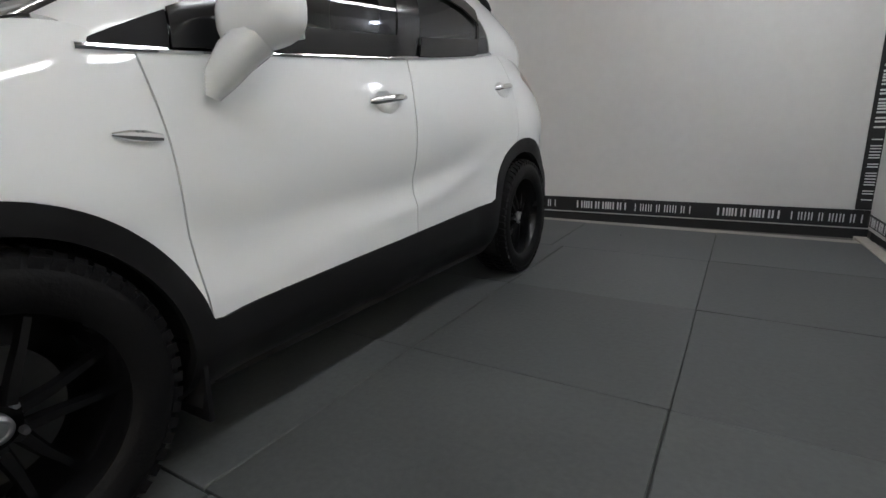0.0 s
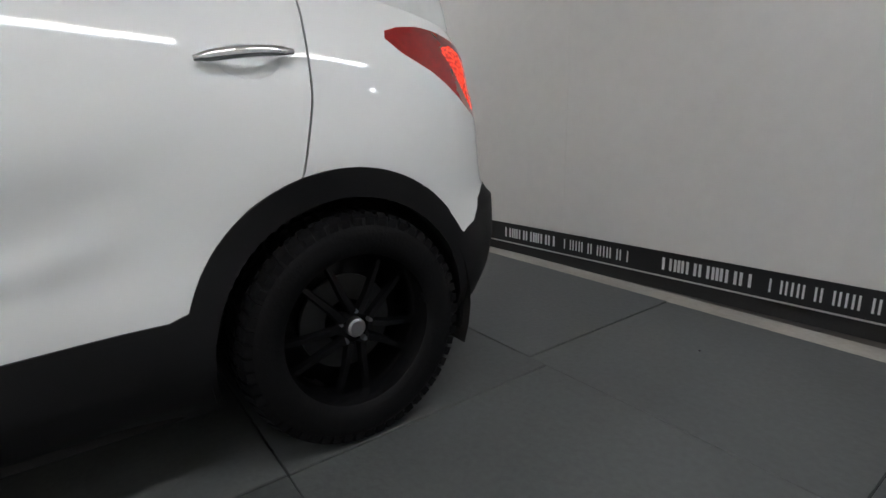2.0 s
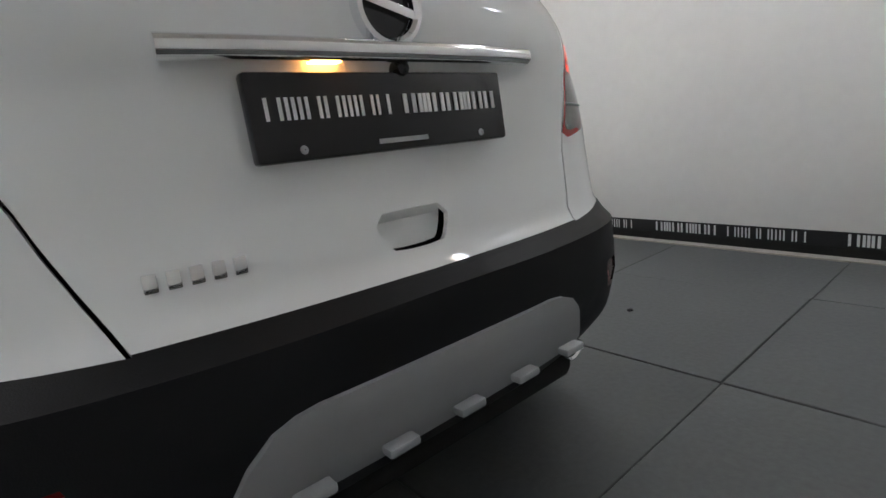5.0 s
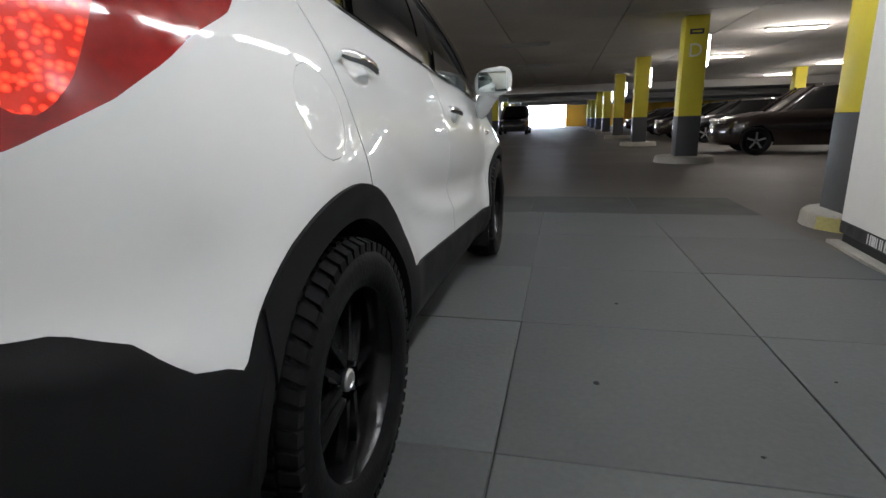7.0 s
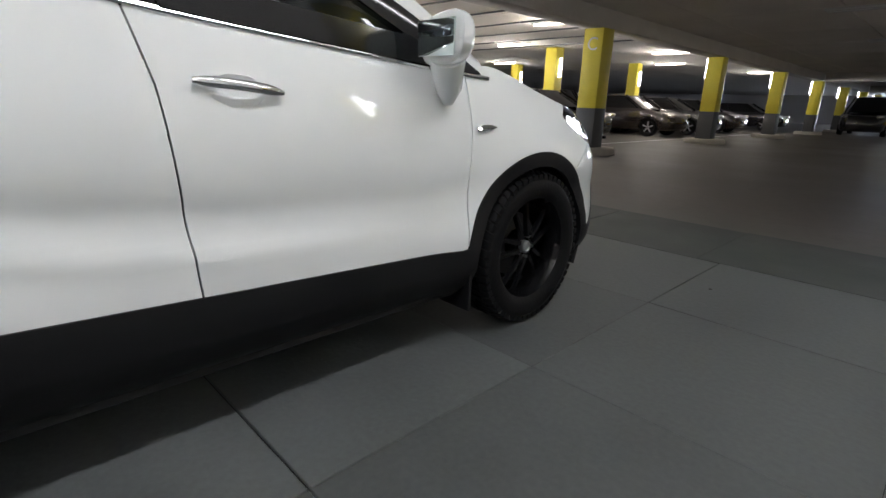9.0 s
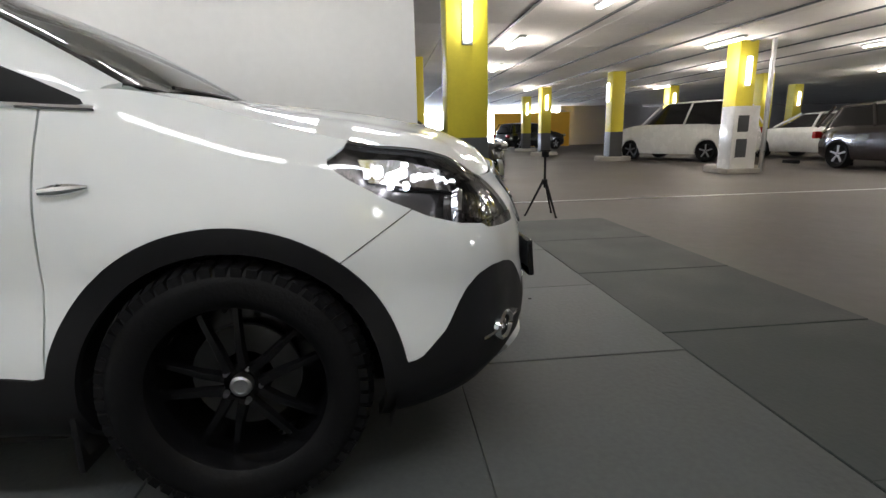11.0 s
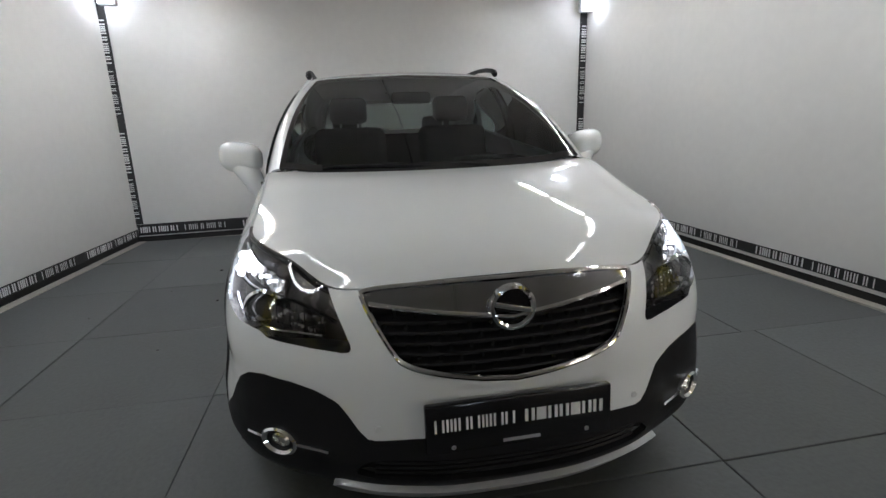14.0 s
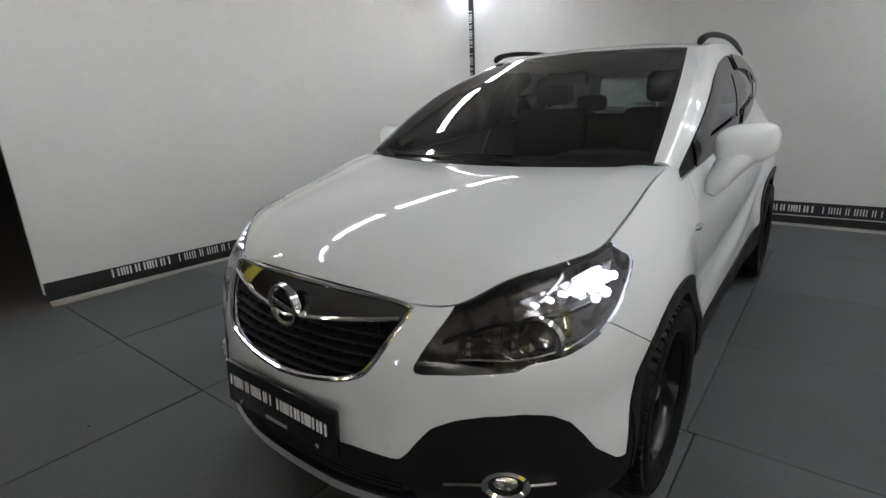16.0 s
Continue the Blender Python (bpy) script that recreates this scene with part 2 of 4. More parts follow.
def flip(polys):
    return [[(-v[0], *v[1:]) for v in reversed(p)] for p in polys]


def panel(name, polys, material, parent, rim=0.012, both=False, label="", out=0.0, sharp=40):
    """One mesh of polygons, with its open edges turned inwards by rim, and the whole moved outwards by out."""
    if not polys:
        return None
    if both:
        polys = polys + flip(polys)
    index, verts, faces = {}, [], []
    for p in polys:
        f = []
        for v in p:
            key = (round(v[0], 5), round(v[1], 5), round(v[2], 5))
            if key not in index:
                index[key] = len(verts)
                verts.append(Vector(v[:3]))
            if index[key] not in f:
                f.append(index[key])
        if len(f) > 2:
            faces.append(f)
    normals = [Vector() for _ in verts]
    edges = {}
    for f in faces:
        n = Vector()
        for i in range(len(f)):
            n += verts[f[i]].cross(verts[f[(i + 1) % len(f)]])
            edges.setdefault((f[i], f[(i + 1) % len(f)]), 0)
        for i in f:
            normals[i] += n
    normals = [n.normalized() for n in normals]
    if out:
        verts = [v + n * out for v, n in zip(verts, normals)]
    inner = {}
    if rim:
        for a, b in list(edges):
            if (b, a) not in edges:
                for k in (a, b):
                    if k not in inner:
                        inner[k] = len(verts)
                        verts.append(verts[k] - normals[k] * rim)
                faces.append([b, a, inner[a], inner[b]])
    return put(name, mesh(name, verts, faces, material, sharp=sharp), parent, label)


def grid(rows):
    """Quads between rows of vertices."""
    return [[tuple(rows[i][j]), tuple(rows[i + 1][j]), tuple(rows[i + 1][j + 1]), tuple(rows[i][j + 1])] for i in range(len(rows) - 1) for j in range(len(rows[0]) - 1)]


# ---- the car: stations run from the middle of the nose, round its right side, to the middle of the tail ----
OUTLINE = [(0, 2.205), (.2, 2.195), (.395, 2.148), (.55, 2.075), (.692, 1.995), (.793, 1.893), (.848, 1.772), (.874, 1.6), (.887, 1.4), (.887, 1.2), (.874, .98), (.868, .75),
           (.866, .4), (.866, 0), (.866, -.4), (.868, -.8), (.878, -1.1), (.885, -1.35), (.865, -1.57), (.815, -1.76), (.72, -1.91), (.56, -1.995), (.3, -2.04), (0, -2.05)]
SHOULDER = [(0, 2.08, .872), (.2, 2.07, .867), (.39, 2.035, .848), (.505, 1.965, .846), (.605, 1.87, .905), (.697, 1.765, .936), (.752, 1.638, .952), (.757, 1.48, .988),
            (.755, 1.33, 1.028), (.755, 1.17, 1.074), (.762, 1.01, 1.096), (.785, .82, 1.06), (.79, .42, 1.09), (.785, 0, 1.125), (.77, -.45, 1.17), (.742, -.85, 1.22),
            (.715, -1.12, 1.262), (.70, -1.35, 1.275), (.68, -1.53, 1.265), (.65, -1.7, 1.24), (.59, -1.82, 1.22), (.47, -1.885, 1.205), (.25, -1.925, 1.195), (0, -1.935, 1.195)]
LAST = len(OUTLINE) - 1
INSET_FRONT = [(0, .07), (.1, .015), (.2, 0), (.4, .004), (.5, .012), (.75, .015), (1, 0)]
INSET_SIDE = [(0, .11), (.07, .04), (.15, .006), (.24, 0), (.32, .004), (.42, .02), (.5, .024), (.62, .012), (.74, .002), (.85, 0), (1, 0)]
INSET_REAR = [(0, .13), (.12, .035), (.24, 0), (.40, 0), (.415, .035), (.45, .065), (.6, .1), (.8, .11), (1, 0)]
AXLE = 1.2775


def bottom(u):
    return interp(u, [(0, .235), (4, .235), (7, .2), (18, .2), (20, .3), (23, .32)])


def hull(u, f):
    """A point of the lower body at station u and the fraction f of the way from sill to shoulder."""
    (x, y), (tx, ty, tz) = spline(OUTLINE, u), spline(SHOULDER, u)
    ahead, back = spline(OUTLINE, min(u + .02, LAST)), spline(OUTLINE, max(u - .02, 0))
    d = np.array(ahead) - np.array(back)
    nx, ny = -d[1], d[0]
    k = math.hypot(nx, ny)
    nx, ny = nx / k, ny / k
    zb = bottom(u)
    z = zb + f * (tz - zb)
    front, rear = min(max((7 - u) / 3, 0), 1), min(max((u - 18.5) / 2.5, 0), 1)
    inset = front * interp(f, INSET_FRONT) + rear * interp(f, INSET_REAR) + (1 - front - rear) * interp(f, INSET_SIDE)
    w = max((f - .55) / .45, 0) ** 2
    px, py = x - nx * inset * (1 - w) * (1 - .6 * rear), y - ny * inset * (1 - w)
    px, py = px + (tx - x) * w, py + (ty - y) * w
    for ay, az, r0, big in ((AXLE, .33, .43, .016), (-AXLE + .01, .36, .45, .016)):
        r = math.hypot(y - ay, z - az)
        if r < .8 and abs(y - ay) < .7:
            bulge = big * math.exp(-((r - r0) / .09) ** 2)
            px, py = px + nx * bulge, py + ny * bulge
    if -.98 < y < .5 and x > .8:
        # the blade-like crease that sweeps up along the doors to the rear arch
        q = (.5 - y) / 1.48
        crest = .535 + .03 * q + .24 * q**3
        px += (.011 * math.exp(-((z - crest) / .035) ** 2) - .009 * math.exp(-((z - crest - .09) / .06) ** 2)) * math.sin(math.pi * min(max(q, 0), 1)) ** .6
    return (max(px, 0.0) if 0 < u < LAST else 0.0, py, z)


def skin(u, z, off=0.0):
    """A point of the lower body at station u and height z, moved outwards by off."""
    zb, zt = bottom(u), spline(SHOULDER, u)[2]
    f = (z - zb) / (zt - zb)
    p = Vector(hull(u, f))
    if off:
        du = Vector(hull(min(u + .05, LAST), f)) - Vector(hull(max(u - .05, 0), f))
        df = Vector(hull(u, min(f + .02, 1))) - Vector(hull(u, max(f - .02, 0)))
        p -= du.cross(df).normalized() * off
    return p


def solve(g, lo, hi):
    """Where the rising g is 0 between lo and hi."""
    for _ in range(13):
        mid = (lo + hi) / 2
        lo, hi = (mid, hi) if g(mid) < 0 else (lo, mid)
    return (lo + hi) / 2


def nose(x, z, off=0.0):
    """A point of the front at x and height z."""
    p = skin(solve(lambda u: skin(u, z)[0] - abs(x), 0, 6), z, off)
    return Vector((x, p.y, p.z))


STEPS = 8
shell = [[(*hull(i / STEPS, j / 46), i / STEPS, j / 46) for j in range(47)] for i in range(LAST * STEPS + 1)]
shell = [list(reversed(p)) for p in grid(shell)]

car = thing("car", "white compact SUV with black cladding and black alloy wheels", "car")

# wheel openings
for ay, az, r in ((AXLE, .335, .375), (-AXLE + .01, .345, .385)):
    _, shell = cut(shell, lambda v: math.hypot(v[1] - ay, v[2] - az) - r if v[0] > .5 else 1)

# side windows, whose front corner reaches into the wing
WINDOW = [(1.015, 1.052), (.88, 1.118), (.70, 1.198), (.44, 1.31), (.22, 1.40), (0, 1.468), (-.2, 1.51), (-.4, 1.527), (-.6, 1.527), (-.8, 1.505), (-.95, 1.455), (-1.05, 1.36),
          (-1.115, 1.268), (-.85, 1.228), (-.45, 1.178), (0, 1.133), (.42, 1.098), (.82, 1.066), (.95, 1.056)]
window_g = inside(WINDOW, lambda v: (v[1], v[2]))
def window_side(v):
    return window_g(v) if v[0] > .4 else 1


win_low, shell = cut(shell, window_side)

# black cladding all round
CLAD = [(0, .452), (1.4, .452), (2.08, .44), (2.2, .455), (2.42, .505), (2.65, .545), (3.05, .573), (3.5, .59), (4.1, .599), (4.6, .588), (5.0, .558), (5.3, .515), (5.6, .462), (5.9, .43), (6.15, .40), (6.6, .38), (7, .36), (10, .40), (10.6, .415),
        (13, .455), (15.4, .50), (16, .5), (18, .5), (18.35, .555), (18.6, .585), (18.9, .60), (19.25, .665), (19.7, .70), (20.3, .702), (21, .69), (21.5, .684), (23, .678)]


def clad_g(v):
    g = v[2] - interp(v[3], CLAD)
    if v[0] > .5:
        g = min(g, math.hypot(v[1] - AXLE, v[2] - .33) - .44, math.hypot(v[1] + AXLE - .01, v[2] - .36) - .45)
    return g


clad, shell = cut(shell, clad_g)

# lamps and grille
HEAD = [(7.0, .912), (6.5, .948), (6.2, .975), (5, .97), (4, .95), (3.3, .90), (2.98, .86), (2.62, .788), (2.46, .75), (2.31, .70), (2.4, .686), (3.1, .69), (4.06, .708), (4.2, .722), (4.94, .737), (5.7, .766), (6.3, .812), (6.75, .865), (6.98, .9)]
TAIL = [(17.45, 1.17), (17.9, 1.196), (18.4, 1.208), (18.9, 1.203), (19.5, 1.185), (20.2, 1.15), (20.5, 1.118), (20.6, 1.03), (20.84, .95), (21.04, .876), (20.7, .884), (20.3, .895), (19.7, .92), (19.3, .95), (19, .975), (18.6, 1.022), (18.25, 1.07), (17.75, 1.118)]
GRILLE = [(-.2, .863), (.2, .861), (.36, .852), (.398, .842), (.402, .82), (.368, .755), (.33, .69), (.308, .668), (.23, .642), (.1, .62), (0, .611), (-.2, .635)]
head, shell = cut(shell, inside([(a, b * 4) for a, b in HEAD], lambda v: (v[3], v[2] * 4)))
tail, shell = cut(shell, inside([(a, b * 4) for a, b in TAIL], lambda v: (v[3], v[2] * 4)))
grille_g = inside(GRILLE, lambda v: (v[0], v[2]))
grille, shell = cut(shell, lambda v: grille_g(v) if v[3] < 4 else 1)

# panel gaps
front_part, rest = cut(shell, lambda v: v[3] - 9.0)
bumper, wing_front = slit(front_part, lambda z: 1.547 + (z - .662) * 1.55 if z < .81 else 1.93)
nose_top, wing_front = cut(wing_front, lambda v: v[3] - 4.5)
DOOR_F = [(.38, .84), (.42, .845), (.61, .858), (.75, .866), (.89, .875), (1.03, .885), (1.15, .89)]
DOOR_B = [(.4, -.115), (.45, -.12), (.72, -.14), (.97, -.165), (1.13, -.20), (1.3, -.24)]
DOOR_R = [(.6, -1.05), (.80, -1.145), (.98, -1.195), (1.2, -1.22), (1.3, -1.225)]
wing_rear, rest = slit(rest, lambda z: interp(z, DOOR_F))
door_front, rest = slit(rest, lambda z: interp(z, DOOR_B))
door_rear, rest = slit(rest, lambda z: interp(z, DOOR_R))
GATE = [(.67, 21.42), (.70, 21.36), (.783, 21.21), (.876, 21.04), (.95, 20.86), (1.03, 20.62), (1.115, 20.52), (1.25, 20.45)]
quarter, tailgate = cut(rest, lambda v: v[3] - interp(v[2], GATE) + .008)
_, tailgate = cut(tailgate, lambda v: v[3] - interp(v[2], GATE) - .02)
tail_handle_g = inside([(-.1, .797), (.075, .797), (.086, .787), (.066, .737), (.05, .727), (-.1, .727)], lambda v: (v[0], v[2]))
tail_recess, tailgate = cut(tailgate, lambda v: tail_handle_g(v))
gap_under, tailgate = cut(tailgate, lambda v: v[2] - .688)


def ellipse(cy, cz, ry, rz, tilt=0.0):
    def g(v):
        y, z = v[1] - cy, v[2] - cz - tilt * (v[1] - cy)
        return math.sqrt((y / ry) ** 2 + (z / rz) ** 2) - 1
    return g


def bowl(polys, g, depth):
    return [[(v[0] - depth * max(1 - (g(v) + 1) ** 2, 0), *v[1:]) for v in p] for p in polys]


cup_f, cup_r = ellipse(.02, .968, .075, .042), ellipse(-1.055, 1.068, .075, .042)
cup_front, door_front = cut(door_front, cup_f)
cup_rear, door_rear = cut(door_rear, cup_r)
flap_g = ellipse(-1.34, .962, .088, .094)


def side_panels(polys, name, label=""):
    panel(name, polys, PAINT, car, label=label)
    panel(name, flip(polys), PAINT, car, label=label)


side_panels(wing_front + [p for p in wing_rear], "wing")
side_panels(door_front + bowl(cup_front, cup_f, .022), "front_door")
side_panels(door_rear + bowl(cup_rear, cup_r, .022), "rear_door")
flap_out, quarter_r = cut(quarter, lambda v: (flap_g(v) if v[0] > .5 and v[3] < 19 else 1) - .006)
flap, _ = cut(flap_out, lambda v: flap_g(v) + .007)
panel("quarter_panel", quarter_r, PAINT, car)
panel("quarter_panel", flip(quarter), PAINT, car)
panel("fuel_flap", flap, PAINT, car, rim=.006)
panel("front_bumper", bumper + nose_top, PAINT, car, both=True)
panel("tailgate", tailgate, PAINT, car, both=True)
panel("tailgate_handle", [[(v[0], v[1] + .028 * min(1, max(0, (.794 - v[2]) / .02)), *v[2:]) for v in p] for p in tail_recess], PAINT, car, both=True, rim=.02)

# cladding, split into its pieces
skid_f_g = inside([(-.2, .278), (.2, .278), (.42, .29), (.5, .294), (.52, .275), (.47, .2), (-.2, .2)], lambda v: (v[0], v[2]))
skid_r_g = inside([(-.2, .565), (.27, .562), (.325, .552), (.37, .512), (.41, .43), (.40, .41), (-.2, .415)], lambda v: (v[0], v[2]))
skid_f, clad = cut(clad, lambda v: skid_f_g(v) if v[3] < 4 else 1)
skid_r, clad = cut(clad, lambda v: skid_r_g(v) if v[3] > 20 else 1)
intake_g = inside([(-.2, .385), (.38, .385), (.43, .37), (.46, .33), (.4, .315), (-.2, .305)], lambda v: (v[0], v[2]))
intake, clad = cut(clad, lambda v: intake_g(v) if v[3] < 4 else 1)
reflect_g = inside([(20.42, .56), (21.04, .568), (21.06, .54), (20.95, .492), (20.32, .482), (20.34, .53)], lambda v: (v[3], v[2]))
reflect, clad = cut(clad, reflect_g)
clad_f, clad_s = cut(clad, lambda v: v[3] - 6.6 if abs(v[1] - AXLE) > .0 and v[1] > 1.3 else 1)
clad_s, clad_b = cut(clad_s, lambda v: v[3] - 18.2)
panel("lower_bumper", clad_f, PLASTIC, car, both=True, rim=.02, out=.003, label="black plastic lower front bumper")
panel("rear_bumper", clad_b + gap_under, PLASTIC, car, both=True, rim=.02, out=.003, label="black plastic rear bumper")
for side in (clad_s, flip(clad_s)):
    panel("side_cladding", side, PLASTIC, car, rim=.03, out=.008, label="black plastic sill and wheel arch trim")
panel("front_skid_plate", skid_f, SILVER, car, both=True, rim=.03, out=.022, label="silver skid plate")
panel("rear_skid_plate", skid_r, SILVER, car, both=True, rim=.03, out=.014, label="silver skid plate")
panel("intake", intake, DARK, car, both=True, rim=0, out=-.03)
for z in (.325, .345, .365):
    put("intake_bar", tube("intake_bar", [nose(x * .04, z, -.015) for x in range(-10, 11)], .006, PLASTIC, 6), car)
for x in (-.3, -.15, 0, .15, .3):
    put("skid_tab", bm_mesh("skid_tab", box_bm(x - .03, x + .03, -2.078, -2.05, .436, .452, bevel=.005), SILVER), car)
for polys in (reflect, flip(reflect)):
    panel("reflector", polys, RED_DARK, car, rim=.01, out=-.002)

# ---- cabin above the shoulder ----
BASE = [(0, 1.185, 1.093), (.3, 1.155, 1.092), (.52, 1.105, 1.098), (.718, 1.035, 1.112), (.786, .90, 1.06), (.79, .42, 1.09), (.785, 0, 1.125), (.77, -.45, 1.17), (.742, -.85, 1.22),
        (.715, -1.12, 1.262), (.70, -1.35, 1.275), (.68, -1.53, 1.265), (.65, -1.7, 1.24), (.59, -1.82, 1.22), (.47, -1.885, 1.205), (.25, -1.925, 1.195), (0, -1.935, 1.195)]
TOP = [(0, .10, 1.565), (.3, .08, 1.559), (.44, .062, 1.552), (.535, .045, 1.544), (.588, -.03, 1.550), (.598, -.2, 1.567), (.602, -.38, 1.575), (.602, -.7, 1.577), (.594, -.98, 1.565),
       (.582, -1.2, 1.548), (.57, -1.38, 1.528), (.556, -1.5, 1.512), (.54, -1.6, 1.50), (.515, -1.68, 1.492), (.42, -1.72, 1.492), (.22, -1.75, 1.496), (0, -1.76, 1.498)]


TOP = [(x * (1.045 if k > 1 else 1), y, z + .012) for k, (x, y, z) in enumerate(TOP)]


def cabin(s, v):
    b, t = Vector(spline(BASE, s)), Vector(spline(TOP, s))
    d = Vector(spline(BASE, min(s + .05, 16))) - Vector(spline(BASE, max(s - .05, 0)))
    n = Vector((-d.y, d.x, 0)).normalized()
    p = b.lerp(t, v) + n * (.045 * math.sin(math.pi * v) * (1 if s < 12 else .7)) + Vector((0, 0, .03 * math.sin(math.pi * v) if s < 3.4 else 0))
    return (p.x if 0 < s < 16 else 0.0, p.y, p.z, s, v)


green = [list(reversed(p)) for p in grid([[cabin(i / 8, j / 20) for j in range(21)] for i in range(16 * 8 + 1)])]
screen, rest = cut(green, lambda v: v[3] - 2.93)
sides, backs = cut(rest, lambda v: v[3] - 12.6)
screen_in, screen_edge = cut(screen, lambda v: max(.045 - v[4], v[4] - .955, v[3] - 2.8))
glass_side, pillars = cut(sides, window_side)
rear_in, rear_rest = cut(backs, lambda v: max(.08 - v[4], v[4] - .9, 13.0 - v[3]))
panel("windscreen", screen_in, GLASS, car, both=True, rim=.004, label="tinted windscreen")
panel("windscreen_edge", screen_edge, GLOSS_BLACK, car, both=True, rim=.006, label="black windscreen edge")
panel("rear_window", rear_in, GLASS_DARK, car, both=True, rim=.004)
panel("tailgate_frame", rear_rest, PAINT, car, both=True, rim=.01)
# side windows: corner plate, front glass, post, rear glass, post, small rear glass
def lean(y0):
    return lambda v: v[1] - (y0 - (v[2] - 1.15) * .28)


pane_all = glass_side + win_low
plate_corner, r1 = cut(pane_all, lambda v: -v[1] + .80 - (v[2] - 1.1) * .15)
front_glass, r2 = cut(r1, lambda v: -lean(-.125)(v))
post_b, r3 = cut(r2, lambda v: -lean(-.285)(v))
rear_glass, r4 = cut(r3, lambda v: -lean(-.86)(v))
post_c, small_glass = cut(r4, lambda v: -lean(-.89)(v))
for sgn in (False, True):
    f2 = flip if sgn else (lambda p: p)
    panel("pillar", f2(pillars), PAINT, car, rim=.012, label="white window surround and pillars")
    panel("corner_plate", f2(plate_corner), PLASTIC, car, rim=.01)
    panel("front_side_glass", f2(front_glass), GLASS_SIDE, car, rim=.004, out=-.003)
    panel("centre_post", f2(post_b), GLOSS_BLACK, car, rim=.01)
    panel("rear_side_glass", f2(rear_glass), GLASS_DARK, car, rim=.004, out=-.003)
    panel("rear_post", f2(post_c), GLOSS_BLACK, car, rim=.01)
    panel("quarter_glass", f2(small_glass), GLASS_DARK, car, rim=.004, out=-.003)
    # smoked wind deflectors along the top of the doors
    for name, polys in (("front_wind_deflector", front_glass), ("rear_wind_deflector", rear_glass)):
        band, _ = cut(polys, lambda v: -window_g(v) - .075)
        panel(name, f2(band), GLOSS_BLACK, car, rim=.006, out=.012, label="smoked wind deflector")
    m = -1 if sgn else 1
    belt = [(1.01, 1.05), (.82, 1.062), (.42, 1.094), (0, 1.129), (-.45, 1.174), (-.85, 1.224), (-1.12, 1.266)]
    line = []
    for k in range(25):
        y, z = spline(belt, k * .25)
        u = solve(lambda q: y - skin(q, z - .004)[1], 9.2, 17.5)
        p = skin(u, z - .002, .002)
        line.append((m * p.x, p.y, p.z))
    put("belt_strip", tube("belt_strip", line, .009, CHROME, 8), car, "chrome window strip")

# roof and bonnet
ROOF_MID = [(.10, 1.577), (.03, 1.594), (-.12, 1.612), (-.3, 1.624), (-.62, 1.63), (-.95, 1.622), (-1.2, 1.603), (-1.4, 1.577), (-1.55, 1.552), (-1.66, 1.532), (-1.76, 1.51)]
EDGE = TOP[3:14]


def crown(mid, edge, k, power, n=18):
    yc, zc = mid
    xe, ye, ze = edge
    return [(xe * w, yc + (ye - yc) * w * w, zc + (ze - zc) * w**power, k, w) for w in (j / n for j in range(n + 1))]


roof = grid([crown(spline(ROOF_MID, k / 4), spline(EDGE, k / 4), k / 4, 2.6) for k in range(41)])
panel("roof", roof, PAINT, car, both=True, rim=.01)
HOOD_MID = [(2.08, .872), (2.04, .916), (1.97, .958), (1.87, .998), (1.75, 1.03), (1.62, 1.054), (1.48, 1.072), (1.34, 1.084), (1.192, 1.09)]
hood = grid([crown(spline(HOOD_MID, k / 6), spline(SHOULDER[2:11], k / 6), k / 6, 2.3, 24) for k in range(49)])
hood = [[(v[0] * .9865, v[1] - .009 * math.exp(-v[3] * 1.5), v[2] + .006 * math.exp(-((v[0] - .5 - .02 * v[3]) / .045) ** 2) * min(v[3] / 2, 1), *v[3:]) for v in p] for p in hood]
panel("bonnet", hood, PAINT, car, both=True, rim=.014)
# black seal bars added so the bonnet gap shows dark as in shade
for m in (-1, 1):
    edge = [spline(SHOULDER, 2 + k * .25) for k in range(33)]
    put("gap_shade_seal", tube("gap_shade_seal", [(m * (x - .006), y - .003, z - .014) for x, y, z in edge], .009, DARK, 6), car, "black seal bar added to darken the bonnet gap like shade")
put("gap_shade_seal", tube("gap_shade_seal", [(x * .0195 * 2, spline(SHOULDER, abs(x) * .2)[1] - .005, spline(SHOULDER, abs(x) * .2)[2] - .014) for x in range(-10, 11)], .009, DARK, 6), car, "black seal bar added to darken the bonnet gap like shade")
# spoiler, rails, aerial
put("spoiler", tube("spoiler", [(-.5, -1.7, 1.495), (-.3, -1.76, 1.505), (0, -1.785, 1.508), (.3, -1.76, 1.505), (.5, -1.7, 1.495)], .03, PAINT, 12, .5), car)
for m in (-1, 1):
    pts = [(m * .598, .0, 1.578), (m * .603, -.06, 1.604), (m * .602, -.25, 1.63), (m * .603, -.6, 1.642), (m * .592, -1.0, 1.628), (m * .578, -1.3, 1.596), (m * .568, -1.42, 1.556)]
    put("roof_rail", tube("roof_rail", [spline(pts, k * .5) for k in range(13)], [.016, .02, .018] + [.015] * 7 + [.018, .02, .016], PLASTIC, 8), car, "dark grey roof rail")
aerial = put("aerial", tube("aerial", [(0, -1.5, 1.55), (0, -1.62, 1.72)], [.006, .003], PLASTIC, 6), car)

# lamps
def inner(polys, depth):
    return [[(v[0] - depth * .55 * (1 if v[0] > .02 else 0), v[1] - depth * (.8 if v[1] > 0 else -.8), v[2], *v[3:]) for v in p] for p in polys]


